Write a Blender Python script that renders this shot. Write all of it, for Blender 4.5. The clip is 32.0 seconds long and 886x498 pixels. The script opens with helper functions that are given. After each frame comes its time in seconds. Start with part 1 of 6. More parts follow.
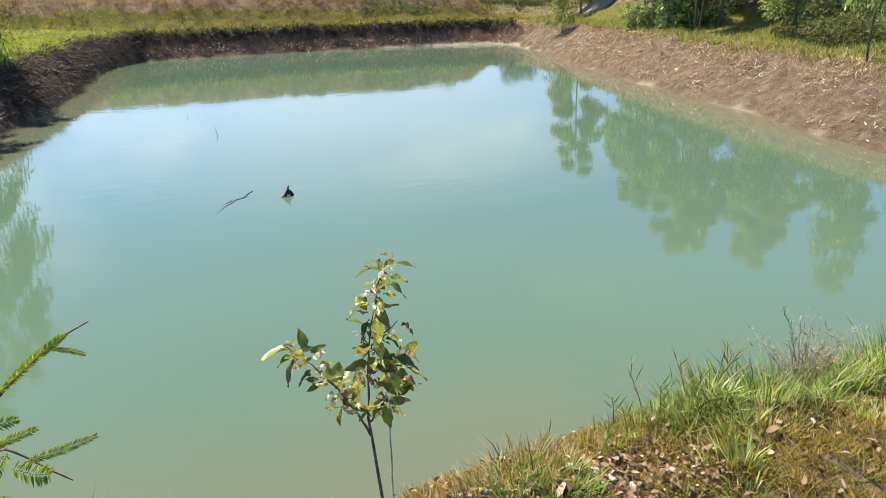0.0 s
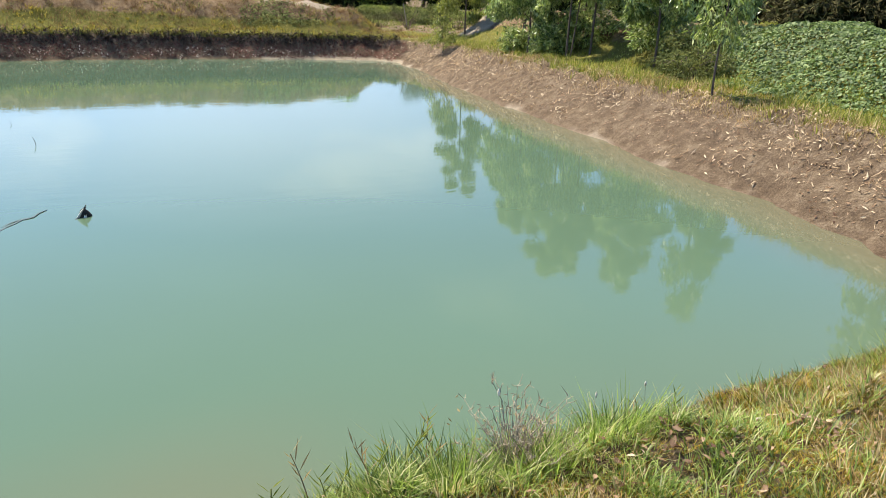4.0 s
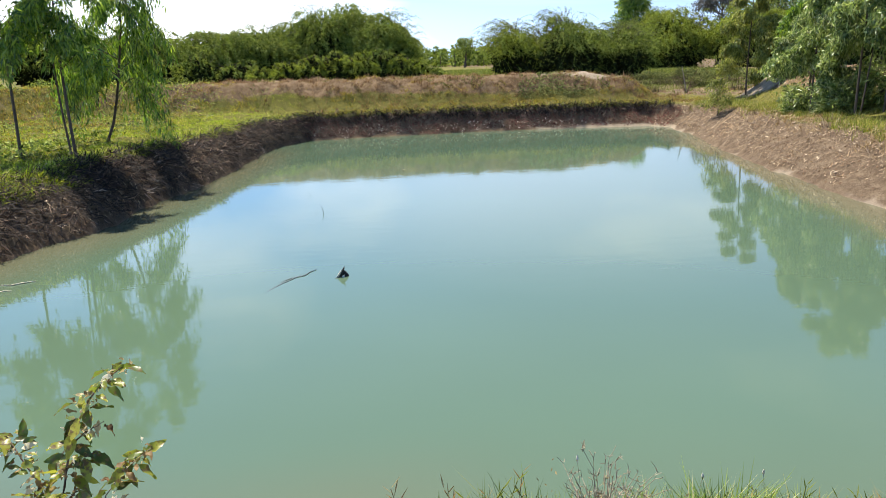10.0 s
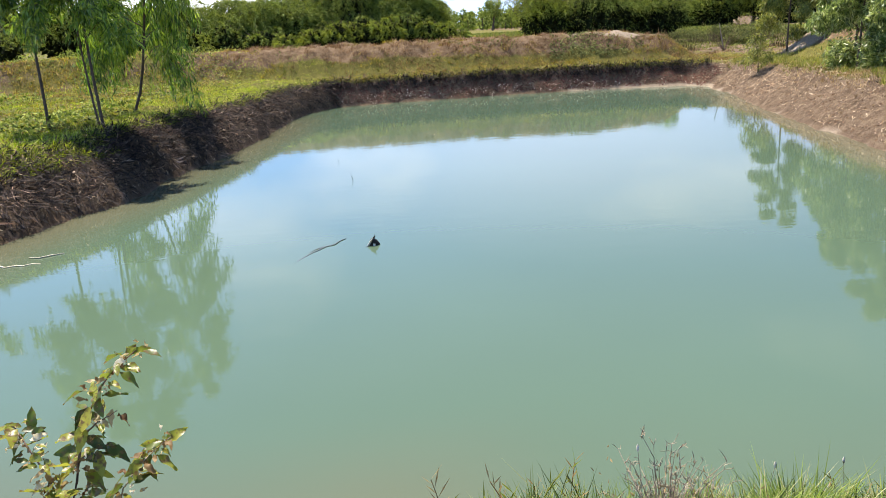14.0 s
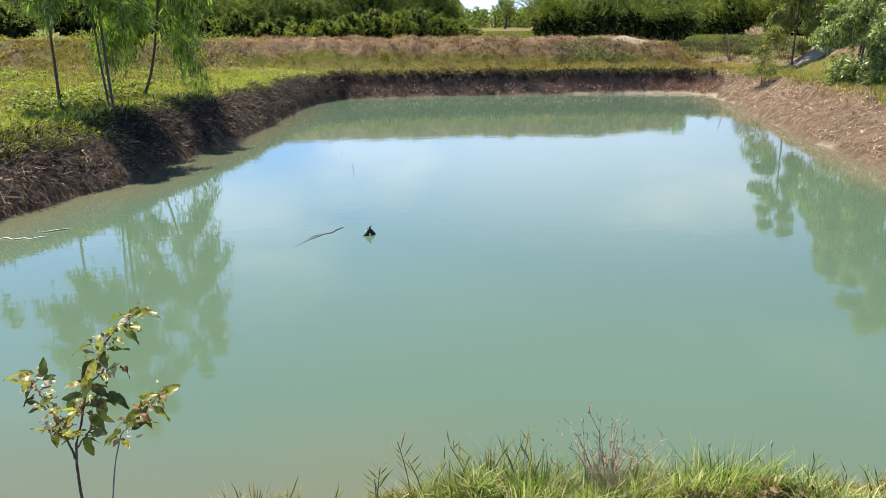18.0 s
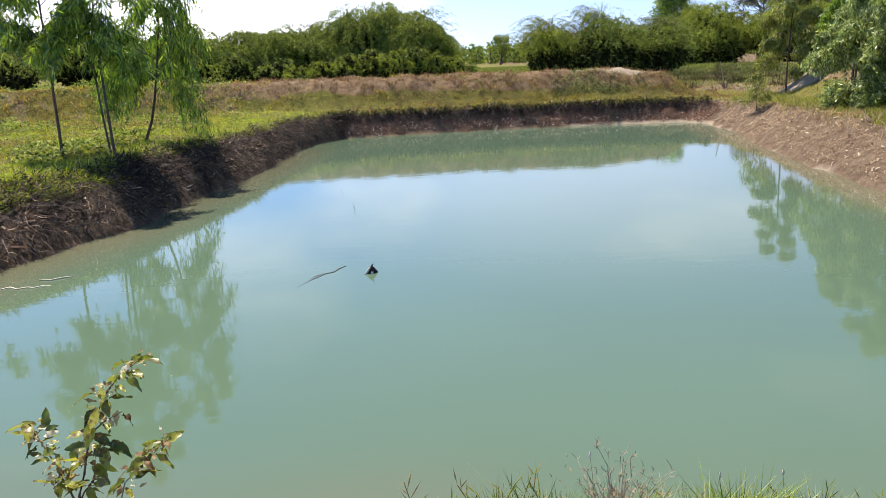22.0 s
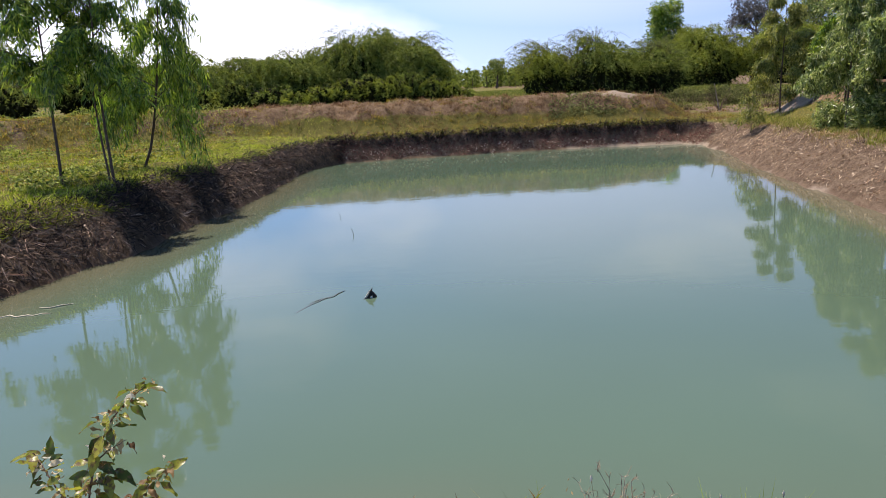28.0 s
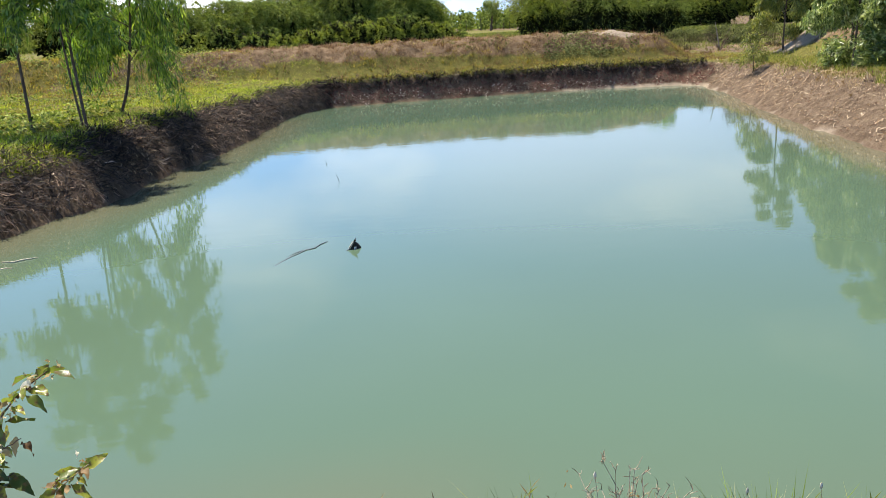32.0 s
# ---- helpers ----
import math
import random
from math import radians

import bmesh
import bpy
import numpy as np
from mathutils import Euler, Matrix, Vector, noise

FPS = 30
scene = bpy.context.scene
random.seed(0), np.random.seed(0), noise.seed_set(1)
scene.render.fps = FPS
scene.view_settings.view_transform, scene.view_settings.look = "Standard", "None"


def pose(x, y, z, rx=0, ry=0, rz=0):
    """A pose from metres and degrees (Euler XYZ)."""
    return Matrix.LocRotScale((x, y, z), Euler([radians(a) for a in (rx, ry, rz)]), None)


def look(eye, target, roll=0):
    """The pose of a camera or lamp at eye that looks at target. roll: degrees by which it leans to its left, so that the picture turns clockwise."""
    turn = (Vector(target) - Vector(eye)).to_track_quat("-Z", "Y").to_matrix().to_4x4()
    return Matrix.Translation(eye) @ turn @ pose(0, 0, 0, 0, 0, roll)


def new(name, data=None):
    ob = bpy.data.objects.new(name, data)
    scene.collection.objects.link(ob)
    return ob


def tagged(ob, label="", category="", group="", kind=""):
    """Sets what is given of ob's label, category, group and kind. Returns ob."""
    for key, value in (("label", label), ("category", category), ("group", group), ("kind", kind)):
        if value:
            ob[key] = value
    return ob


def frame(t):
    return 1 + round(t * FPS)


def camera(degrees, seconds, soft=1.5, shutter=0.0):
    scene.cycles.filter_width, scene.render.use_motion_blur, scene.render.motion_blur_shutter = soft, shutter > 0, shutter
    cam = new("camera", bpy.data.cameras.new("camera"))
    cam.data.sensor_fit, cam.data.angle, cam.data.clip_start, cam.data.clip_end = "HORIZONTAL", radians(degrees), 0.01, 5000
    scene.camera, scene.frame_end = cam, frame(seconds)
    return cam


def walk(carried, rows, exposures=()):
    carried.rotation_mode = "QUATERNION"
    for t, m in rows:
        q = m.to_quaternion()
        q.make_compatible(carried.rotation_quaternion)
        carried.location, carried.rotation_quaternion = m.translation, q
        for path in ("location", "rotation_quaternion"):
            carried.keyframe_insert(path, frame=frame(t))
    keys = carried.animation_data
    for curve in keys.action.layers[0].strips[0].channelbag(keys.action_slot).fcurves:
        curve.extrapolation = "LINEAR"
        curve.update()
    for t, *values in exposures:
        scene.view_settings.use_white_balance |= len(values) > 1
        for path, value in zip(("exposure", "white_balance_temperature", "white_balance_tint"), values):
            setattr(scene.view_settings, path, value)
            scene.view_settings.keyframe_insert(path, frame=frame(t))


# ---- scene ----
cam = camera(60.9, 32.0, soft=0.65)
PATH = [
    (0, (-1.459, 0.838, 2.142), (-0.734, 2.576, 1.468), -0.7),
    (0.5, (-1.245, 0.955, 2.085), (-0.463, 2.68, 1.442), -0.8),
    (1, (-1.115, 0.95, 2.142), (-0.238, 2.636, 1.519), 5.7),
    (1.5, (-1.103, 0.992, 2.121), (-0.374, 2.689, 1.354), 5.3),
    (2, (-1.028, 0.964, 2.139), (-0.362, 2.692, 1.385), 2.3),
    (2.5, (-0.922, 0.911, 2.143), (-0.287, 2.643, 1.37), 2.9),
    (3, (-0.815, 0.864, 2.151), (-0.127, 2.61, 1.459), -0.4),
    (3.5, (-0.681, 0.885, 2.137), (0.048, 2.623, 1.47), 0.9),
    (4, (-0.504, 0.9, 2.144), (0.453, 2.538, 1.512), 2.7),
    (4.5, (-0.476, 0.856, 2.139), (0.488, 2.498, 1.526), -0.5),
    (6.5, (-0.152, 0.638, 2.258), (0.696, 2.337, 1.63), 3.0),
    (7, (-0.051, 0.6, 2.23), (0.613, 2.38, 1.605), 1.5),
    (7.5, (-0.032, 0.479, 2.286), (0.307, 2.329, 1.604), 1.8),
    (8, (-0.01, 0.405, 2.276), (0.19, 2.289, 1.634), -0.4),
    (8.5, (-0.008, 0.404, 2.285), (0.234, 2.294, 1.679), -1.7),
    (9, (0.005, 0.373, 2.287), (0.246, 2.285, 1.752), -0.6),
    (9.5, (-0.002, 0.358, 2.299), (0.252, 2.274, 1.784), -0.4),
    (10, (0.009, 0.36, 2.305), (0.274, 2.283, 1.824), -1.6),
    (10.5, (0.02, 0.366, 2.29), (0.246, 2.3, 1.836), -2.1),
    (11, (0.019, 0.375, 2.281), (0.225, 2.312, 1.828), -2.2),
    (11.5, (0.018, 0.374, 2.277), (0.209, 2.313, 1.823), -2.5),
    (12, (0.019, 0.364, 2.284), (0.21, 2.303, 1.831), -2.8),
    (12.5, (0.013, 0.367, 2.276), (0.161, 2.299, 1.782), -2.4),
    (13, (0.02, 0.42, 2.252), (0.211, 2.335, 1.708), -1.5),
    (13.5, (0.008, 0.528, 2.25), (0.115, 2.434, 1.652), -3.2),
    (14, (0.003, 0.636, 2.244), (0.184, 2.546, 1.68), -2.9),
    (14.5, (0.023, 0.671, 2.243), (0.28, 2.541, 1.583), -1.0),
    (16.5, (0.112, 0.37, 2.292), (0.273, 2.259, 1.655), -0.6),
    (17, (0.09, 0.374, 2.286), (0.32, 2.277, 1.714), -0.6),
    (17.5, (0.074, 0.35, 2.291), (0.262, 2.261, 1.73), -0.7),
    (18, (0.078, 0.345, 2.288), (0.253, 2.253, 1.714), -0.2),
    (18.5, (0.076, 0.346, 2.289), (0.239, 2.257, 1.721), -0.5),
    (19, (0.091, 0.347, 2.294), (0.269, 2.263, 1.748), -1.2),
    (19.5, (0.08, 0.338, 2.295), (0.263, 2.257, 1.76), -0.9),
    (20, (0.077, 0.338, 2.292), (0.242, 2.263, 1.776), -1.1),
    (20.5, (0.081, 0.338, 2.291), (0.235, 2.265, 1.778), -1.8),
    (21, (0.09, 0.342, 2.297), (0.277, 2.27, 1.801), -2.2),
    (21.5, (0.078, 0.332, 2.299), (0.239, 2.269, 1.827), -1.7),
    (22, (0.089, 0.341, 2.295), (0.26, 2.274, 1.811), -2.1),
    (22.5, (0.096, 0.336, 2.298), (0.275, 2.267, 1.81), -2.2),
    (23, (0.092, 0.34, 2.296), (0.271, 2.271, 1.808), -2.2),
    (23.5, (0.085, 0.33, 2.302), (0.267, 2.265, 1.831), -1.8),
    (24, (0.077, 0.331, 2.296), (0.252, 2.267, 1.826), -1.4),
    (24.5, (0.082, 0.331, 2.302), (0.265, 2.269, 1.845), -1.7),
    (25, (0.077, 0.304, 2.314), (0.256, 2.248, 1.881), -2.4),
    (25.5, (0.085, 0.316, 2.311), (0.27, 2.261, 1.882), -2.2),
    (27.5, (0.084, 0.308, 2.316), (0.273, 2.255, 1.9), -2.7),
    (28, (0.079, 0.306, 2.316), (0.259, 2.252, 1.891), -2.6),
    (28.5, (0.092, 0.334, 2.294), (0.291, 2.281, 1.883), -2.6),
    (29, (0.089, 0.342, 2.289), (0.307, 2.279, 1.844), -1.9),
    (29.5, (0.1, 0.381, 2.26), (0.353, 2.309, 1.793), -1.1),
    (30, (0.082, 0.439, 2.252), (0.322, 2.35, 1.711), -3.2),
    (30.5, (0.035, 0.51, 2.28), (0.098, 2.437, 1.748), -4.5),
    (31, (0.003, 0.629, 2.24), (0.087, 2.534, 1.637), -3.4),
    (31.5, (0.044, 0.706, 2.231), (0.211, 2.572, 1.531), -2.0),
    (32, (0.199, 0.813, 2.209), (0.382, 2.723, 1.646), -3.0),
]
walk(cam, [(t, look(eye, target, roll)) for t, eye, target, roll in PATH], [
    (0, 1.14, 6500, 9), (8, 1.14, 6500, 8), (9, 1.15, 6500, 8), (10.5, .96, 6500, 12), (12, .83, 6500, 20), (13, 1.02, 6500, 20), (14, 1.12, 6500, 15), (18, 1.10, 6500, 12), (20, 1.09, 6500, 13),
    (22, 1.01, 6500, 15), (23.5, .95, 6500, 14), (24, .95, 6500, 14), (25, .55, 6500, 16), (28, .57, 6500, 22), (29, .58, 6500, 22), (30, .91, 6500, 21), (30.5, 1.02, 6500, 18), (32, 1.05, 6500, 12)])

# ---- light ----
SUN_AZ, SUN_EL = radians(-27), radians(63)      # from +y, to the left; height
sun_way = Vector((math.sin(SUN_AZ) * math.cos(SUN_EL), math.cos(SUN_AZ) * math.cos(SUN_EL), math.sin(SUN_EL)))
lamp = bpy.data.lights.new("sun", "SUN")
lamp.energy, lamp.angle, lamp.color = 5.0, radians(0.6), (1.0, 0.93, 0.80)
sun = new("sun", lamp)
sun.matrix_world = look(sun_way * 50, (0, 0, 0))

world = bpy.data.worlds.new("world")
scene.world = world
world.use_nodes = True
wn, wl = world.node_tree.nodes, world.node_tree.links
wn.clear()
w_out, w_bg = wn.new("ShaderNodeOutputWorld"), wn.new("ShaderNodeBackground")
w_sky = wn.new("ShaderNodeTexSky")
w_sky.sky_type, w_sky.sun_disc = "NISHITA", False
w_sky.sun_elevation, w_sky.sun_rotation = SUN_EL, SUN_AZ
w_sky.air_density, w_sky.dust_density, w_sky.ozone_density = 1.0, 0.3, 2.5
w_co = wn.new("ShaderNodeTexCoord")
w_map = wn.new("ShaderNodeMapping")
w_map.inputs["Scale"].default_value = (1.0, 1.0, 2.6)
w_noise = wn.new("ShaderNodeTexNoise")
w_noise.inputs["Scale"].default_value, w_noise.inputs["Detail"].default_value = 1.7, 6
w_noise.inputs["Roughness"].default_value = 0.55
w_ramp = wn.new("ShaderNodeValToRGB")
w_ramp.color_ramp.elements[0].position, w_ramp.color_ramp.elements[1].position = 0.61, 0.93
w_dot = wn.new("ShaderNodeVectorMath")
w_dot.operation = "DOT_PRODUCT"
w_dot.inputs[1].default_value = Vector((-0.30, 0.95, 0.10)).normalized()
w_haze = wn.new("ShaderNodeMapRange")
w_haze.inputs["From Min"].default_value, w_haze.inputs["From Max"].default_value = 0.90, 0.975
w_max = wn.new("ShaderNodeMath")
w_max.operation, w_max.use_clamp = "ADD", True
w_mul = wn.new("ShaderNodeMath")
w_mul.operation = "MULTIPLY"
w_mul.inputs[1].default_value = 0.9
w_mix = wn.new("ShaderNodeMixRGB")
w_mix.inputs[2].default_value = (22.0, 22.6, 23.5, 1)
wl.new(w_co.outputs["Generated"], w_map.inputs["Vector"])
wl.new(w_map.outputs["Vector"], w_noise.inputs["Vector"])
wl.new(w_noise.outputs["Fac"], w_ramp.inputs["Fac"])
w_flat, w_unit = wn.new("ShaderNodeVectorMath"), wn.new("ShaderNodeVectorMath")
w_flat.operation, w_unit.operation = "MULTIPLY", "NORMALIZE"
w_flat.inputs[1].default_value = (1, 1, 4.0)
wl.new(w_co.outputs["Generated"], w_flat.inputs[0])
wl.new(w_flat.outputs["Vector"], w_unit.inputs[0])
wl.new(w_unit.outputs["Vector"], w_dot.inputs[0])
w_frayed = wn.new("ShaderNodeMath")
w_frayed.operation = "MULTIPLY_ADD"
w_frayed.inputs[1].default_value = 0.22
w_less = wn.new("ShaderNodeMath")
w_less.operation, w_less.inputs[1].default_value = "SUBTRACT", 0.115
wl.new(w_dot.outputs["Value"], w_less.inputs[0])
wl.new(w_noise.outputs["Fac"], w_frayed.inputs[0])
wl.new(w_less.outputs["Value"], w_frayed.inputs[2])
wl.new(w_frayed.outputs["Value"], w_haze.inputs["Value"])
# a bank of cloud over the far shore
w_dot2, w_cloud, w_sum = wn.new("ShaderNodeVectorMath"), wn.new("ShaderNodeMapRange"), wn.new("ShaderNodeMath")
w_dot2.operation, w_sum.operation = "DOT_PRODUCT", "MULTIPLY_ADD"
w_dot2.inputs[1].default_value = Vector((0.30, 0.93, 0.64)).normalized()
w_cloud.inputs["From Min"].default_value, w_cloud.inputs["From Max"].default_value = 0.945, 0.998
w_sum.inputs[1].default_value = 0.40
wl.new(w_unit.outputs["Vector"], w_dot2.inputs[0])
wl.new(w_dot2.outputs["Value"], w_cloud.inputs["Value"])
wl.new(w_cloud.outputs["Result"], w_sum.inputs[0])
wl.new(w_ramp.outputs["Color"], w_sum.inputs[2])
wl.new(w_sum.outputs["Value"], w_max.inputs[0])
wl.new(w_haze.outputs["Result"], w_max.inputs[1])
wl.new(w_max.outputs["Value"], w_mul.inputs[0])
wl.new(w_mul.outputs["Value"], w_mix.inputs["Fac"])
w_blue = wn.new("ShaderNodeMixRGB")
w_blue.inputs["Fac"].default_value, w_blue.inputs[2].default_value = 0.72, (5.8, 11.0, 22.0, 1)
wl.new(w_sky.outputs["Color"], w_blue.inputs[1])
# paler towards the horizon
w_pale, w_low, w_sepz = wn.new("ShaderNodeMixRGB"), wn.new("ShaderNodeMapRange"), wn.new("ShaderNodeSeparateXYZ")
w_pale.inputs[2].default_value = (12.0, 15.6, 20.0, 1)
w_low.inputs["From Min"].default_value, w_low.inputs["From Max"].default_value = 0.0, 0.14
w_low.inputs["To Min"].default_value, w_low.inputs["To Max"].default_value = 0.85, 0.0
wl.new(w_co.outputs["Generated"], w_sepz.inputs["Vector"])
wl.new(w_sepz.outputs["Z"], w_low.inputs["Value"])
wl.new(w_low.outputs["Result"], w_pale.inputs["Fac"])
wl.new(w_blue.outputs["Color"], w_pale.inputs[1])
wl.new(w_pale.outputs["Color"], w_mix.inputs[1])
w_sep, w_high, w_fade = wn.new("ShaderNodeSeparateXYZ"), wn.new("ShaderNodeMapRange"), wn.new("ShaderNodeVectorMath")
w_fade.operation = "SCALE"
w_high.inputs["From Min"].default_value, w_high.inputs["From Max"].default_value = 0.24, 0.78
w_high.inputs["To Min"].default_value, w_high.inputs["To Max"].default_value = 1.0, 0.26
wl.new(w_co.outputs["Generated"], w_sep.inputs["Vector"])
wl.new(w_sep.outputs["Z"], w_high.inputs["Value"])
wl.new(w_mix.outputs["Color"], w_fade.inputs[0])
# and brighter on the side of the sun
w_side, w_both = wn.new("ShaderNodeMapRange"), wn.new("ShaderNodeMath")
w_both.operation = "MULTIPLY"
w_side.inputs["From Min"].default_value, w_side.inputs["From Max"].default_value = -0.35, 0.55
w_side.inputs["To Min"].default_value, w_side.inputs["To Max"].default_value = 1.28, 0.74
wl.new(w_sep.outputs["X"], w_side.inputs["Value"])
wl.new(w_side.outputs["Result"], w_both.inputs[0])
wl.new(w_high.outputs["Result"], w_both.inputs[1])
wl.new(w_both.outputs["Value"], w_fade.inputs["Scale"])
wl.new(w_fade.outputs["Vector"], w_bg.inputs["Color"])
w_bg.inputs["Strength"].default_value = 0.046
wl.new(w_bg.outputs["Background"], w_out.inputs["Surface"])


# ---- materials ----
def node_tree(name):
    m = bpy.data.materials.new(name)
    m.use_nodes = True
    n, l = m.node_tree.nodes, m.node_tree.links
    return m, n, l, n["Principled BSDF"], n["Material Output"]


def ramp_node(n, stops):
    r = n.new("ShaderNodeValToRGB")
    e = r.color_ramp.elements
    while len(e) < len(stops):
        e.new(0.5)
    for k, (p, c) in enumerate(stops):
        e[k].position, e[k].color = p, (*c, 1)
    return r


def noise_node(n, l, scale, detail=4, rough=0.55, where="Object"):
    co = n.new("ShaderNodeTexCoord")
    t = n.new("ShaderNodeTexNoise")
    t.inputs["Scale"].default_value, t.inputs["Detail"].default_value, t.inputs["Roughness"].default_value = scale, detail, rough
    l.new(co.outputs[where], t.inputs["Vector"])
    return t


def leaf_material(name, stops, rough=0.45, through_light=0.35, gloss=0.4, single=False):
    """A leaf: its colour differs from leaf to leaf, and some light comes through it."""
    m, n, l, b, out = node_tree(name)
    g = n.new("ShaderNodeNewGeometry")
    r = ramp_node(n, stops)
    if single:
        g = n.new("ShaderNodeObjectInfo")
    l.new(g.outputs["Random" if single else "Random Per Island"], r.inputs["Fac"])
    patch = noise_node(n, l, 1.3, 3)
    hsv = n.new("ShaderNodeHueSaturation")
    mr = n.new("ShaderNodeMapRange")
    mr.inputs["From Min"].default_value, mr.inputs["From Max"].default_value = 0.3, 0.7
    mr.inputs["To Min"].default_value, mr.inputs["To Max"].default_value = 0.72, 1.28
    l.new(patch.outputs["Fac"], mr.inputs["Value"])
    l.new(mr.outputs["Result"], hsv.inputs["Value"])
    l.new(r.outputs["Color"], hsv.inputs["Color"])
    l.new(hsv.outputs["Color"], b.inputs["Base Color"])
    b.inputs["Roughness"].default_value, b.inputs["Specular IOR Level"].default_value = rough, gloss
    if through_light:
        t, mix = n.new("ShaderNodeBsdfTranslucent"), n.new("ShaderNodeMixShader")
        mix.inputs["Fac"].default_value = through_light
        bright = n.new("ShaderNodeHueSaturation")
        bright.inputs["Value"].default_value, bright.inputs["Saturation"].default_value = 1.5, 1.1
        l.new(hsv.outputs["Color"], bright.inputs["Color"])
        l.new(bright.outputs["Color"], t.inputs["Color"])
        l.new(b.outputs["BSDF"], mix.inputs[1])
        l.new(t.outputs["BSDF"], mix.inputs[2])
        l.new(mix.outputs["Shader"], out.inputs["Surface"])
    return m


def blotched_leaf(name):
    """A broad green leaf that browns in blotches and along its margin, paler beneath."""
    m, n, l, b, out = node_tree(name)
    info = n.new("ShaderNodeObjectInfo")
    green = ramp_node(n, [(0, (0.05, 0.08, 0.014)), (0.3, (0.14, 0.19, 0.024)), (0.7, (0.30, 0.325, 0.035)), (1, (0.44, 0.42, 0.06))])
    l.new(info.outputs["Random"], green.inputs["Fac"])
    co, spot = n.new("ShaderNodeTexCoord"), n.new("ShaderNodeTexNoise")
    shift = n.new("ShaderNodeVectorMath")
    shift.operation = "ADD"
    l.new(co.outputs["Object"], shift.inputs[0])
    l.new(info.outputs["Random"], shift.inputs[1])
    l.new(shift.outputs["Vector"], spot.inputs["Vector"])
    spot.inputs["Scale"].default_value, spot.inputs["Detail"].default_value = 48, 4
    edge = n.new("ShaderNodeMapRange")
    edge.inputs["From Min"].default_value, edge.inputs["From Max"].default_value = 0.49, 0.62
    l.new(spot.outputs["Fac"], edge.inputs["Value"])
    mix = n.new("ShaderNodeMixRGB")
    mix.inputs[2].default_value = (0.17, 0.115, 0.04, 1)
    l.new(edge.outputs["Result"], mix.inputs["Fac"])
    l.new(green.outputs["Color"], mix.inputs[1])
    l.new(mix.outputs["Color"], b.inputs["Base Color"])
    b.inputs["Roughness"].default_value, b.inputs["Specular IOR Level"].default_value = 0.36, 0.5
    bump = n.new("ShaderNodeBump")
    bump.inputs["Strength"].default_value, bump.inputs["Distance"].default_value = 0.5, 0.004
    l.new(spot.outputs["Fac"], bump.inputs["Height"])
    l.new(bump.outputs["Normal"], b.inputs["Normal"])
    t, both = n.new("ShaderNodeBsdfTranslucent"), n.new("ShaderNodeMixShader")
    both.inputs["Fac"].default_value = 0.5
    l.new(mix.outputs["Color"], t.inputs["Color"])
    l.new(b.outputs["BSDF"], both.inputs[1])
    l.new(t.outputs["BSDF"], both.inputs[2])
    l.new(both.outputs["Shader"], out.inputs["Surface"])
    return m


def bark_material(name, dark, light, scale=9):
    m, n, l, b, out = node_tree(name)
    t = noise_node(n, l, scale, 6, 0.65)
    r = ramp_node(n, [(0.3, dark), (0.7, light)])
    l.new(t.outputs["Fac"], r.inputs["Fac"])
    l.new(r.outputs["Color"], b.inputs["Base Color"])
    b.inputs["Roughness"].default_value = 0.85
    bump = n.new("ShaderNodeBump")
    bump.inputs["Strength"].default_value, bump.inputs["Distance"].default_value = 0.6, 0.02
    l.new(t.outputs["Fac"], bump.inputs["Height"])
    l.new(bump.outputs["Normal"], b.inputs["Normal"])
    return m


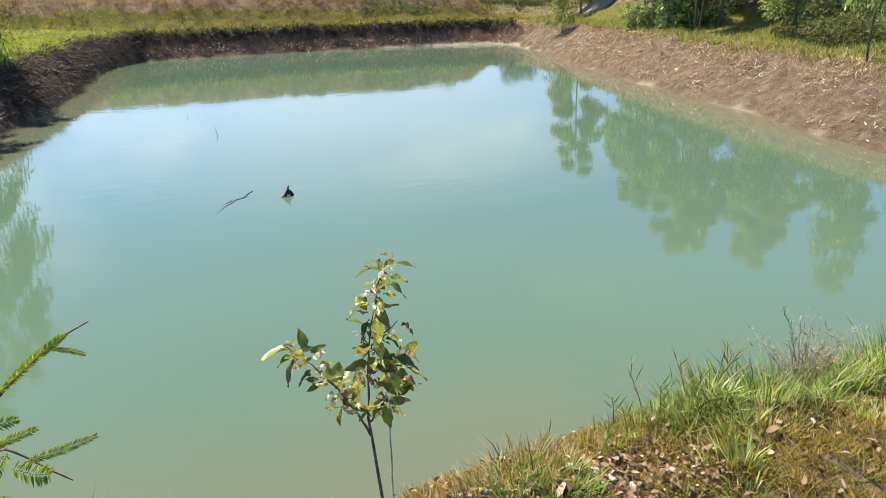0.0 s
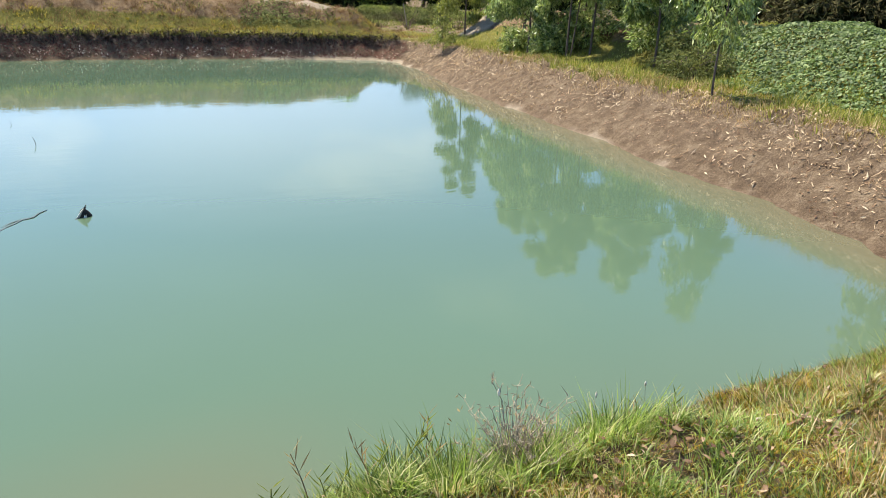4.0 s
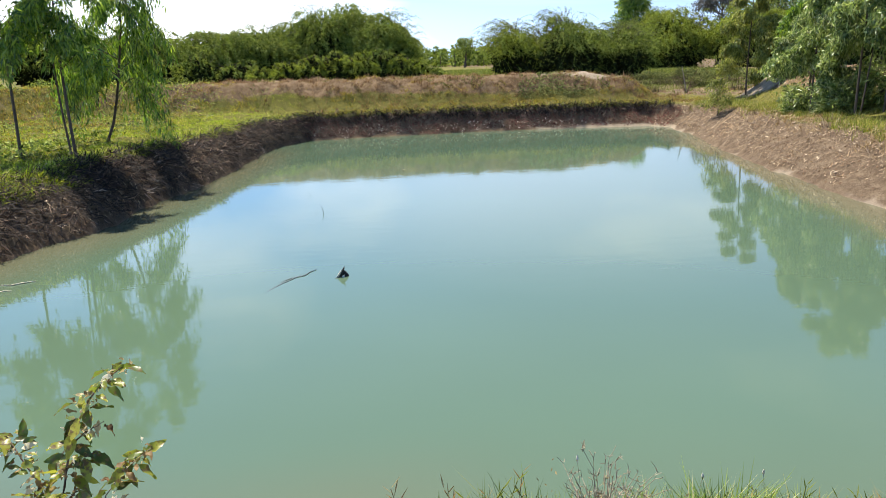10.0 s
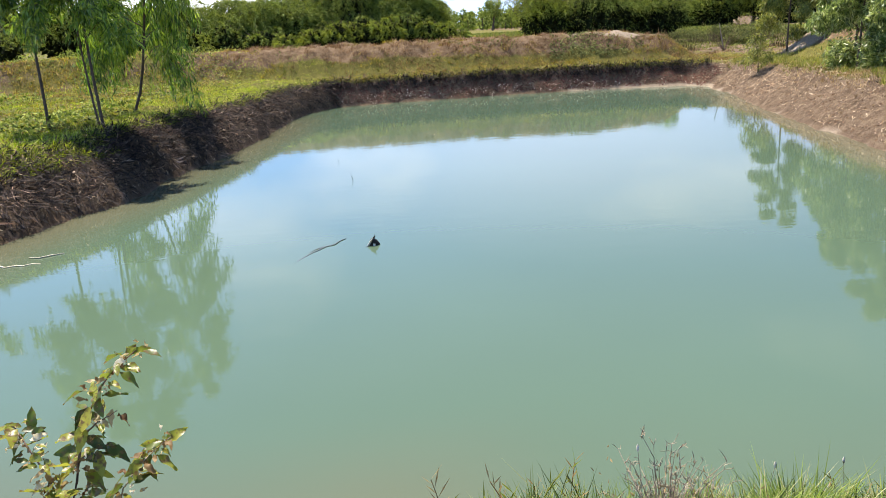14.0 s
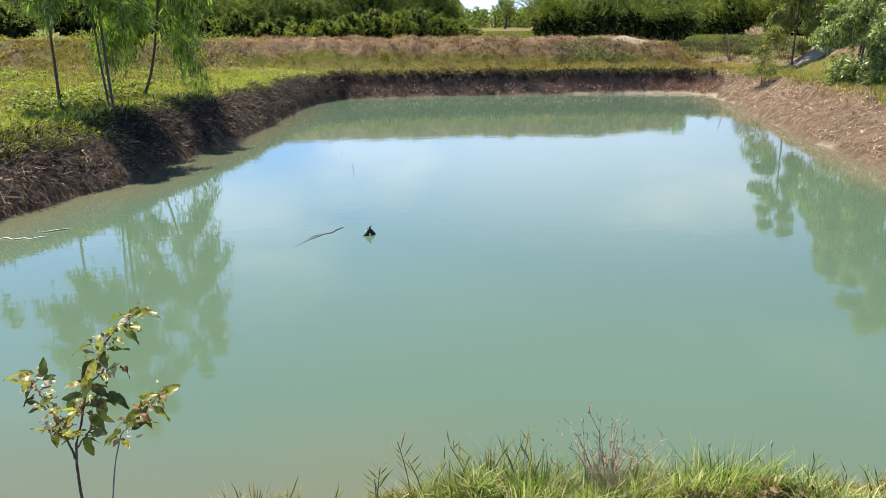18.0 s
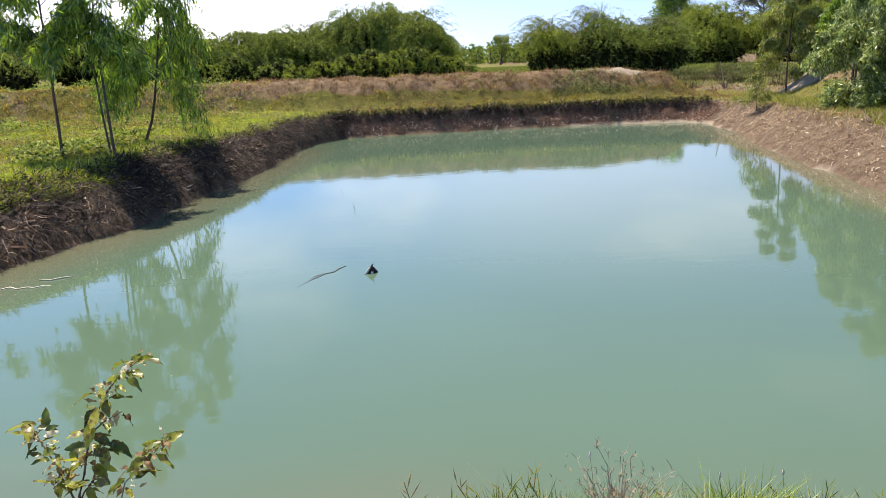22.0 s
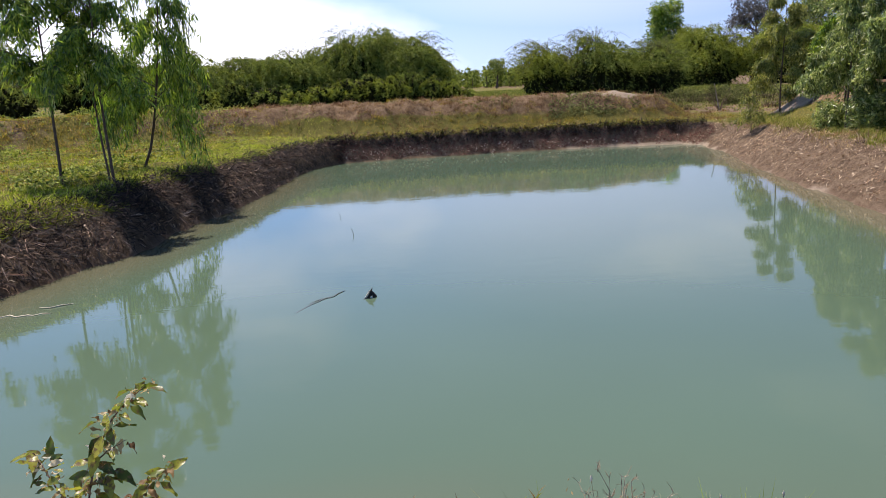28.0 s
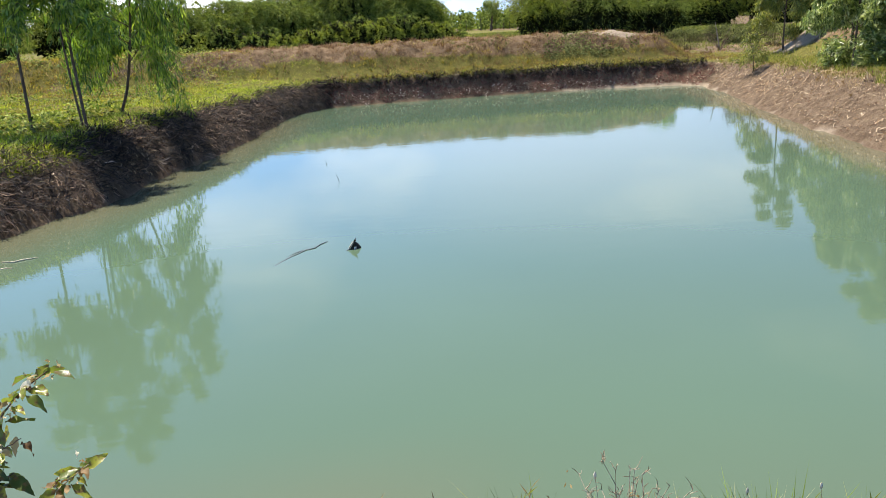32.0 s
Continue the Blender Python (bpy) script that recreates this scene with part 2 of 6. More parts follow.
def ground_material():
    """Soil under grass, dry grass on the banks and reddish clay at the water, by three named layers of the sheet."""
    m, n, l, b, out = node_tree("ground_soil")
    fine, mid, wide = noise_node(n, l, 38, 6, 0.7), noise_node(n, l, 5, 5, 0.6), noise_node(n, l, 0.9, 4)
    clay = ramp_node(n, [(0.30, (0.045, 0.027, 0.017)), (0.5, (0.140, 0.096, 0.060)), (0.70, (0.30, 0.225, 0.15))])
    dry = ramp_node(n, [(0.32, (0.055, 0.033, 0.019)), (0.5, (0.175, 0.112, 0.060)), (0.68, (0.32, 0.23, 0.145))])
    green = ramp_node(n, [(0.25, (0.05, 0.047, 0.012)), (0.55, (0.145, 0.130, 0.028)), (0.85, (0.26, 0.215, 0.06))])
    mixf = n.new("ShaderNodeMixRGB")
    mixf.inputs["Fac"].default_value = 0.5
    l.new(fine.outputs["Fac"], mixf.inputs[1])
    l.new(mid.outputs["Fac"], mixf.inputs[2])
    for r in (clay, dry, green):
        l.new(mixf.outputs["Color"], r.inputs["Fac"])
    layer = {}
    for key in ("green", "dry", "shelf"):
        a = n.new("ShaderNodeAttribute")
        a.attribute_name = key
        jag = n.new("ShaderNodeMath")
        jag.operation = "ADD"
        sub = n.new("ShaderNodeMapRange")
        sub.inputs["From Min"].default_value, sub.inputs["From Max"].default_value = 0.25, 0.75
        sub.inputs["To Min"].default_value, sub.inputs["To Max"].default_value = -0.35, 0.35
        l.new((mid if key == "dry" else wide).outputs["Fac"], sub.inputs["Value"])
        l.new(a.outputs["Fac"], jag.inputs[0])
        l.new(sub.outputs["Result"], jag.inputs[1])
        st = n.new("ShaderNodeMapRange")
        st.interpolation_type = "SMOOTHSTEP"
        st.inputs["From Min"].default_value, st.inputs["From Max"].default_value = 0.35, 0.65
        l.new(jag.outputs["Value"], st.inputs["Value"])
        layer[key] = st
    m1, m2 = n.new("ShaderNodeMixRGB"), n.new("ShaderNodeMixRGB")
    l.new(layer["dry"].outputs["Result"], m1.inputs["Fac"])
    l.new(clay.outputs["Color"], m1.inputs[1])
    l.new(dry.outputs["Color"], m1.inputs[2])
    l.new(layer["green"].outputs["Result"], m2.inputs["Fac"])
    l.new(m1.outputs["Color"], m2.inputs[1])
    l.new(green.outputs["Color"], m2.inputs[2])
    m3 = n.new("ShaderNodeMixRGB")
    silt = ramp_node(n, [(0.3, (0.19, 0.145, 0.10)), (0.7, (0.40, 0.32, 0.235))])
    l.new(mixf.outputs["Color"], silt.inputs["Fac"])
    l.new(layer["shelf"].outputs["Result"], m3.inputs["Fac"])
    l.new(m2.outputs["Color"], m3.inputs[1])
    l.new(silt.outputs["Color"], m3.inputs[2])
    l.new(m3.outputs["Color"], b.inputs["Base Color"])
    b.inputs["Roughness"].default_value, b.inputs["Specular IOR Level"].default_value = 0.95, 0.15
    bump = n.new("ShaderNodeBump")
    bump.inputs["Strength"].default_value, bump.inputs["Distance"].default_value = 1.0, 0.09
    l.new(mixf.outputs["Color"], bump.inputs["Height"])
    l.new(bump.outputs["Normal"], b.inputs["Normal"])
    return m


def water_material():
    """Milky green pond water with a faint ripple; brown at the shore paints shallow mud and the banks' reflection."""
    m, n, l, b, out = node_tree("pond_water")
    a = n.new("ShaderNodeAttribute")
    a.attribute_name = "mud_and_reflection"
    wide = noise_node(n, l, 0.22, 3)
    deep = ramp_node(n, [(0.3, (0.073, 0.115, 0.0745)), (0.7, (0.081, 0.127, 0.082))])
    l.new(wide.outputs["Fac"], deep.inputs["Fac"])
    mix = n.new("ShaderNodeMixRGB")
    mix.inputs[2].default_value = (0.122, 0.104, 0.062, 1)
    l.new(a.outputs["Fac"], mix.inputs["Fac"])
    l.new(deep.outputs["Color"], mix.inputs[1])
    l.new(mix.outputs["Color"], b.inputs["Base Color"])
    b.inputs["Roughness"].default_value, b.inputs["IOR"].default_value = 0.035, 1.333
    co, mp = n.new("ShaderNodeTexCoord"), n.new("ShaderNodeMapping")
    mp.inputs["Scale"].default_value = (0.8, 2.2, 1)
    r1 = n.new("ShaderNodeTexNoise")
    r1.inputs["Scale"].default_value, r1.inputs["Detail"].default_value = 2.4, 3
    l.new(co.outputs["Object"], mp.inputs["Vector"])
    l.new(mp.outputs["Vector"], r1.inputs["Vector"])
    bump = n.new("ShaderNodeBump")
    bump.inputs["Strength"].default_value, bump.inputs["Distance"].default_value = 0.046, 0.02
    l.new(r1.outputs["Fac"], bump.inputs["Height"])
    l.new(bump.outputs["Normal"], b.inputs["Normal"])
    return m


def stone_material():
    m, n, l, b, out = node_tree("pale_stone")
    t = noise_node(n, l, 30, 5)
    r = ramp_node(n, [(0.3, (0.25, 0.2, 0.15)), (0.7, (0.5, 0.44, 0.36))])
    l.new(t.outputs["Fac"], r.inputs["Fac"])
    l.new(r.outputs["Color"], b.inputs["Base Color"])
    b.inputs["Roughness"].default_value = 0.9
    return m


M_GROUND, M_WATER, M_STONE = ground_material(), water_material(), stone_material()
M_EUCA = leaf_material("eucalypt_leaf", [(0, (0.035, 0.075, 0.012)), (0.5, (0.125, 0.21, 0.028)), (1, (0.34, 0.42, 0.07))], 0.34, 0.4, 0.5)
M_EUCA_BLUE = leaf_material("eucalypt_leaf_greyish", [(0, (0.045, 0.075, 0.020)), (0.5, (0.185, 0.24, 0.060)), (0.85, (0.38, 0.43, 0.14)), (1, (0.56, 0.57, 0.28))], 0.32, 0.42, 0.55)
M_YOUNG = leaf_material("yellow_green_leaf", [(0, (0.06, 0.08, 0.018)), (0.55, (0.19, 0.215, 0.045)), (1, (0.40, 0.385, 0.10))], 0.45, 0.42, 0.4)
M_THORN = leaf_material("thicket_leaf", [(0, (0.055, 0.078, 0.014)), (0.5, (0.170, 0.218, 0.038)), (1, (0.33, 0.37, 0.08))], 0.7, 0.24, 0.15)
# near black: paints the shade inside and low in the thickets
M_CORE = leaf_material("thicket_inner_shade", [(0, (0.010, 0.014, 0.005)), (1, (0.032, 0.038, 0.011))], 0.9, 0.0, 0.05)
M_THORN_LIGHT = leaf_material("thicket_leaf_light", [(0, (0.08, 0.105, 0.015)), (0.5, (0.21, 0.255, 0.04)), (1, (0.35, 0.375, 0.07))], 0.7, 0.28, 0.12)
M_BRUSH = leaf_material("dry_brush_leaf", [(0, (0.07, 0.05, 0.016)), (0.6, (0.19, 0.135, 0.045)), (1, (0.18, 0.19, 0.05))], 0.7, 0.25)
M_PURPLE = leaf_material("dull_purple_leaf", [(0, (0.04, 0.045, 0.04)), (1, (0.11, 0.10, 0.09))], 0.55, 0.2)
M_GRASS = leaf_material("green_grass", [(0, (0.08, 0.115, 0.014)), (0.5, (0.225, 0.295, 0.030)), (0.85, (0.40, 0.42, 0.07)), (1, (0.54, 0.47, 0.2))], 0.7, 0.4, 0.15)
M_OLIVE = leaf_material("olive_grass", [(0, (0.085, 0.07, 0.014)), (0.5, (0.24, 0.20, 0.032)), (0.85, (0.37, 0.295, 0.07)), (1, (0.48, 0.36, 0.16))], 0.8, 0.42, 0.1)
M_GRASS_TALL = leaf_material("bank_grass", [(0, (0.035, 0.052, 0.010)), (0.3, (0.125, 0.185, 0.030)), (0.72, (0.29, 0.365, 0.085)), (0.9, (0.42, 0.42, 0.16)), (1, (0.56, 0.49, 0.28))], 0.45, 0.42, 0.35)
M_DRYBROWN = leaf_material("brown_dry_grass", [(0, (0.068, 0.036, 0.017)), (0.5, (0.195, 0.115, 0.053)), (1, (0.37, 0.25, 0.135))], 0.8, 0.2, 0.2)
M_STRAW = leaf_material("dry_grass", [(0, (0.14, 0.085, 0.035)), (0.5, (0.33, 0.23, 0.10)), (1, (0.55, 0.43, 0.25))], 0.8, 0.25, 0.12)
M_MOSSY = leaf_material("yellow_brown_herb", [(0, (0.045, 0.038, 0.008)), (0.35, (0.18, 0.155, 0.022)), (0.7, (0.38, 0.28, 0.042)), (1, (0.52, 0.34, 0.10))], 0.7, 0.38, 0.2)
# dark brown of dead stalks, lowered further to paint shade under the bank's lip
M_ROOT = leaf_material("dead_stalk_with_shade", [(0, (0.006, 0.0035, 0.0025)), (0.6, (0.020, 0.0095, 0.0065)), (0.9, (0.065, 0.036, 0.023)), (1, (0.38, 0.26, 0.18))], 0.8, 0)
M_LITTER = leaf_material("dry_fallen_leaf", [(0, (0.15, 0.085, 0.04)), (0.45, (0.32, 0.215, 0.12)), (1, (0.56, 0.44, 0.29))], 0.75, 0.1)
M_LITTER_DARK = leaf_material("brown_leaf_litter", [(0, (0.07, 0.035, 0.02)), (0.55, (0.2, 0.12, 0.07)), (0.9, (0.32, 0.21, 0.13)), (1, (0.48, 0.37, 0.26))], 0.8, 0.1, 0.2)
M_FLECK = leaf_material("bleached_leaf_bits", [(0, (0.16, 0.085, 0.05)), (0.5, (0.36, 0.235, 0.16)), (1, (0.68, 0.54, 0.41))], 0.8, 0.1, 0.2)
M_CLOD = leaf_material("red_brown_clod", [(0, (0.065, 0.025, 0.017)), (0.6, (0.155, 0.06, 0.042)), (1, (0.24, 0.115, 0.082))], 0.95, 0, 0.1)
M_VINE = leaf_material("creeper_leaf", [(0, (0.04, 0.068, 0.020)), (0.6, (0.115, 0.165, 0.05)), (1, (0.25, 0.30, 0.12))], 0.55, 0.3, 0.3)
M_DARKBRUSH = leaf_material("dark_brush_leaf", [(0, (0.025, 0.022, 0.01)), (0.6, (0.07, 0.062, 0.024)), (1, (0.16, 0.15, 0.055))], 0.8, 0.05, 0.1)
M_FIELD = leaf_material("field_grass_blade", [(0, (0.06, 0.08, 0.016)), (0.6, (0.14, 0.165, 0.034)), (1, (0.24, 0.24, 0.07))], 0.8, 0.3, 0.1)
M_BANKGREEN = leaf_material("sunny_bank_grass", [(0, (0.07, 0.09, 0.018)), (0.5, (0.18, 0.205, 0.038)), (0.85, (0.32, 0.31, 0.08)), (1, (0.48, 0.40, 0.19))], 0.75, 0.36, 0.12)
M_FEATHER = leaf_material("feathered_leaflet", [(0, (0.08, 0.12, 0.018)), (0.5, (0.24, 0.28, 0.035)), (1, (0.46, 0.44, 0.07))], 0.5, 0.45, 0.3)
M_WEED = leaf_material("greyish_weed_leaf", [(0, (0.05, 0.06, 0.016)), (1, (0.24, 0.25, 0.085))], 0.9, 0.25, 0.1)
M_SAP = blotched_leaf("sapling_leaf")
M_SUNK = bark_material("wood_under_murky_water", (0.038, 0.058, 0.064), (0.07, 0.10, 0.108), 20)
M_SAP_DEAD = leaf_material("withered_leaf", [(0, (0.12, 0.065, 0.025)), (0.35, (0.30, 0.20, 0.085)), (0.75, (0.50, 0.41, 0.23)), (1, (0.74, 0.68, 0.52))], 0.6, 0.3, 0.3, True)
M_BARK = bark_material("grey_brown_bark", (0.036, 0.024, 0.017), (0.12, 0.082, 0.055))
M_BARK_RED = bark_material("reddish_twig", (0.06, 0.03, 0.02), (0.2, 0.12, 0.08), 40)
M_WOOD = bark_material("dead_wood", (0.10, 0.08, 0.06), (0.34, 0.28, 0.22), 14)
M_TWIG = bark_material("dry_twig", (0.18, 0.13, 0.08), (0.50, 0.41, 0.29), 30)
M_PALE = bark_material("bleached_reed", (0.42, 0.36, 0.26), (0.7, 0.63, 0.5), 14)
M_WET = bark_material("wet_black_wood", (0.008, 0.007, 0.006), (0.035, 0.03, 0.024), 30)


# ---- mesh helpers ----
rng = np.random.default_rng(7)


def mesh_of(name, verts, faces, material, smooth=False):
    """A mesh from arrays: vertices (n, 3) and faces, all with the same number of corners."""
    verts, faces = np.asarray(verts, np.float32), np.asarray(faces, np.int32)
    me = bpy.data.meshes.new(name)
    k = faces.shape[1]
    me.vertices.add(len(verts))
    me.vertices.foreach_set("co", verts.ravel())
    me.loops.add(faces.size)
    me.loops.foreach_set("vertex_index", faces.ravel())
    me.polygons.add(len(faces))
    me.polygons.foreach_set("loop_start", np.arange(0, faces.size, k, dtype=np.int32))
    me.update(calc_edges=True)
    if smooth:
        me.polygons.foreach_set("use_smooth", np.ones(len(faces), bool))
    me.materials.append(material)
    return me


def part(name, mesh, parent=None, label="", at=None):
    ob = new(name, mesh)
    if parent is not None:
        ob.parent = parent
    if at is not None:
        ob.matrix_basis = at
    if label:
        tagged(ob, label)
    return ob


def thing(name, where, label, category, group="", kind="", turn=0):
    ob = new(name)
    ob.empty_display_size = 0.2
    ob.matrix_basis = pose(*where, 0, 0, turn)
    return tagged(ob, label, category, group, kind)


def unit(v):
    return v / np.maximum(np.linalg.norm(v, axis=-1, keepdims=True), 1e-9)


def leaves(base, way, length, width, fold=0.25, tilt=None):
    """Pointed leaves, folded along the midrib: vertices and triangles."""
    n = len(base)
    way = unit(way)
    ref = rng.normal(size=(n, 3)) if tilt is None else tilt
    side = unit(np.cross(way, ref))
    up = np.cross(side, way)
    length, width = np.broadcast_to(length, n)[:, None], np.broadcast_to(width, n)[:, None]
    mid = base + way * length * 0.45
    v = np.stack([base, mid + side * width / 2 + up * width * fold, base + way * length, mid - side * width / 2 + up * width * fold], 1).reshape(-1, 3)
    k = 4 * np.arange(n)[:, None]
    f = np.concatenate([k + [0, 1, 2], k + [0, 2, 3]], 1).reshape(-1, 3)
    return v, f


def curled_leaves(base, way, length, width, normal, curl=0.5):
    """Fallen leaves of a slender outline, cupped and bent along their length: vertices and triangles."""
    n = len(base)
    way = unit(way)
    side = unit(np.cross(way, normal))
    up = unit(np.cross(side, way))
    length, width = np.broadcast_to(length, n)[:, None], np.broadcast_to(width, n)[:, None]
    bend, cup, sway = rng.normal(0.15, curl, (n, 1)), rng.normal(0.3, 0.35, (n, 1)), rng.normal(0, 0.14, (n, 1))
    at = lambda s, w: base + way * length * s + up * length * bend * (s - s * s) + side * (length * sway * s * s + width * w) + up * width * abs(w) * cup
    v = np.stack([at(0, 0), at(.28, .45), at(.28, 0), at(.28, -.5), at(.66, .38), at(.66, 0), at(.66, -.36), at(1, 0)], 1).reshape(-1, 3)
    k = 8 * np.arange(n)[:, None]
    f = np.concatenate([k + q for q in ([0, 2, 1], [0, 3, 2], [1, 2, 5], [1, 5, 4], [2, 3, 6], [2, 6, 5], [4, 5, 7], [5, 6, 7])], 1).reshape(-1, 3)
    return v, f


def slips(base, way, length, width):
    """Small leaves far off, one triangle each."""
    n = len(base)
    way = unit(way)
    side = unit(np.cross(way, rng.normal(size=(n, 3))))
    length, width = np.broadcast_to(length, n)[:, None], np.broadcast_to(width, n)[:, None]
    v = np.stack([base - side * width / 2, base + side * width / 2, base + way * length], 1).reshape(-1, 3)
    return v, 3 * np.arange(n)[:, None] + [0, 1, 2]


def blades(base, height, lean, width, bow=0.5):
    """Grass blades of two bent lengths: vertices and triangles. lean: sideways reach (n, 2)."""
    n = len(base)
    across = unit(np.stack([-lean[:, 1] + rng.normal(0, .02, n), lean[:, 0] + rng.normal(0, .02, n), np.zeros(n)], 1))
    reach = np.concatenate([lean, np.zeros((n, 1))], 1)
    up = np.array([0, 0, 1.0])
    h, w = height[:, None], np.broadcast_to(width, n)[:, None]
    mid, tip = base + reach * (0.5 - 0.25 * bow) + up * h * 0.6, base + reach + up * h
    v = np.stack([base - across * w / 2, base + across * w / 2, mid + across * w * 0.4, mid - across * w * 0.4, tip], 1).reshape(-1, 3)
    k = 5 * np.arange(n)[:, None]
    f = np.concatenate([k + [0, 1, 2], k + [0, 2, 3], k + [3, 2, 4]], 1).reshape(-1, 3)
    return v, f


def sprigs(base, height, lean, width):
    """Short grass blades, one triangle each."""
    n = len(base)
    across = unit(np.stack([-lean[:, 1] + rng.normal(0, .02, n), lean[:, 0] + rng.normal(0, .02, n), np.zeros(n)], 1))
    w = np.broadcast_to(width, n)[:, None]
    tip = base + np.concatenate([lean, height[:, None]], 1)
    return np.stack([base - across * w / 2, base + across * w / 2, tip], 1).reshape(-1, 3), 3 * np.arange(n)[:, None] + [0, 1, 2]


def tube(points, radii, sides=6):
    """A round limb along points: vertices and quads."""
    p, r = np.asarray(points, float), np.asarray(radii, float)
    d = unit(np.gradient(p, axis=0))
    ref = np.where(np.abs(d[:, 2:]) < 0.9, [[0, 0, 1.0]], [[1.0, 0, 0]])
    a = unit(np.cross(d, ref))
    b = np.cross(d, a)
    ang = np.linspace(0, 2 * np.pi, sides, endpoint=False)
    ring = p[:, None] + r[:, None, None] * (np.cos(ang)[None, :, None] * a[:, None] + np.sin(ang)[None, :, None] * b[:, None])
    f = []
    for i in range(len(p) - 1):
        for j in range(sides):
            q = (j + 1) % sides
            f.append((i * sides + j, i * sides + q, (i + 1) * sides + q, (i + 1) * sides + j))
    v = ring.reshape(-1, 3)
    return v, f


def joined(pieces):
    vs, fs, n = [], [], 0
    for v, f in pieces:
        vs.append(np.asarray(v))
        fs.append(np.asarray(f) + n)
        n += len(v)
    return np.concatenate(vs), np.concatenate(fs)


# ---- the lie of the land ----
_table = np.random.default_rng(3).random((256, 256))


def wave(x, y, scale, seed=0):
    """Smooth random heights from 0 to 1 over the plan."""
    x, y = np.asarray(x, float) * scale + 17.3 * seed + 100, np.asarray(y, float) * scale + 9.1 * seed + 100
    i, j = np.floor(x).astype(int), np.floor(y).astype(int)
    u, v = x - i, y - j
    u, v = u * u * (3 - 2 * u), v * v * (3 - 2 * v)
    g = lambda a, b: _table[a % 256, b % 256]
    return (g(i, j) * (1 - u) + g(i + 1, j) * u) * (1 - v) + (g(i, j + 1) * (1 - u) + g(i + 1, j + 1) * u) * v


def step(a, b, x):
    t = np.clip((x - a) / (b - a), 0, 1)
    return t * t * (3 - 2 * t)


# waterline, round the pond: x, y, width of the bank, its height
SHORE = np.array([
    (-5.0, 8.0, 1.1, .80), (-4.5, 9.8, 1.1, .82), (-3.5, 12.4, 1.0, .82), (-2.9, 15.7, .85, .82), (-2.15, 19.8, .6, .8), (-1.6, 23.3, .5, .78),
    (-0.7, 24.7, .6, .75), (1.5, 25.2, .6, .74), (5.0, 25.5, .6, .74), (8.6, 25.4, .6, .74), (10.6, 25.1, .75, .74), (11.0, 24.3, 1.0, .75),
    (10.3, 20.3, 1.2, .78), (9.5, 17.8, 1.2, .8), (8.75, 14.4, 1.2, .84), (8.05, 10.8, 1.25, .86), (7.45, 7.6, 1.3, .86), (6.8, 5.0, 1.2, .8),
    (6.0, 3.9, .9, .7), (4.6, 3.35, .75, .66), (2.6, 3.3, .75, .66), (0.8, 3.38, .75, .66), (-1.0, 3.4, .75, .62), (-2.4, 3.5, .75, .62), (-3.8, 4.4, .8, .7), (-4.8, 6.0, 1.0, .78)])


def shore_distance(x, y):
    """Metres outside the waterline (inside: negative), and the bank's width and height there."""
    x, y = np.asarray(x, float), np.asarray(y, float)
    best, wide, high = np.full(x.shape, 1e9), np.zeros(x.shape), np.zeros(x.shape)
    inside = np.zeros(x.shape, bool)
    for a, b in zip(SHORE, np.roll(SHORE, -1, 0)):
        ex, ey = b[0] - a[0], b[1] - a[1]
        t = np.clip(((x - a[0]) * ex + (y - a[1]) * ey) / (ex * ex + ey * ey), 0, 1)
        d = np.hypot(x - a[0] - t * ex, y - a[1] - t * ey)
        near = d < best
        best = np.where(near, d, best)
        wide = np.where(near, a[2] + t * (b[2] - a[2]), wide)
        high = np.where(near, a[3] + t * (b[3] - a[3]), high)
        crosses = ((a[1] > y) != (b[1] > y)) & (x < a[0] + (y - a[1]) * ex / (ey if ey else 1e-9))
        inside ^= crosses
    d = np.where(inside, -best, best)
    return d + 0.22 * (wave(x, y, 0.9) - 0.5) + 0.12 * (wave(x, y, 2.7, 1) - 0.5), wide, high


# crest of the old spoil bank round the pond: x, y, height over the ground, half width
CREST = np.array([(-40, 12, .85, 2.2), (-22, 19, .85, 2.0), (-13, 25.5, .93, 1.9), (-6.5, 28.4, .95, 1.8), (0, 28.8, 1.0, 1.7), (5, 28.8, 1.03, 1.7), (9.0, 28.6, 1.0, 1.6), (10.6, 28.4, .85, 1.3)])
CREST_RIGHT = np.array([(17.5, 27.0, .85, 1.8), (15.6, 24.0, .95, 1.8), (14.8, 18, .9, 2.2), (14.0, 12, .95, 2.2), (13.2, 7, .95, 2.3), (12.4, 2, .9, 2.3), (11.5, -4, .7, 2.3)])


def crest_height(x, y, line):
    h = np.zeros(np.shape(x))
    for a, b in zip(line[:-1], line[1:]):
        ex, ey = b[0] - a[0], b[1] - a[1]
        t = np.clip(((x - a[0]) * ex + (y - a[1]) * ey) / (ex * ex + ey * ey), 0, 1)
        d = np.hypot(x - a[0] - t * ex, y - a[1] - t * ey)
        w, top = a[3] + t * (b[3] - a[3]), a[2] + t * (b[2] - a[2])
        h = np.maximum(h, top * (1 - step(0.25, 1.0, d / (w * 1.35))))
    return h


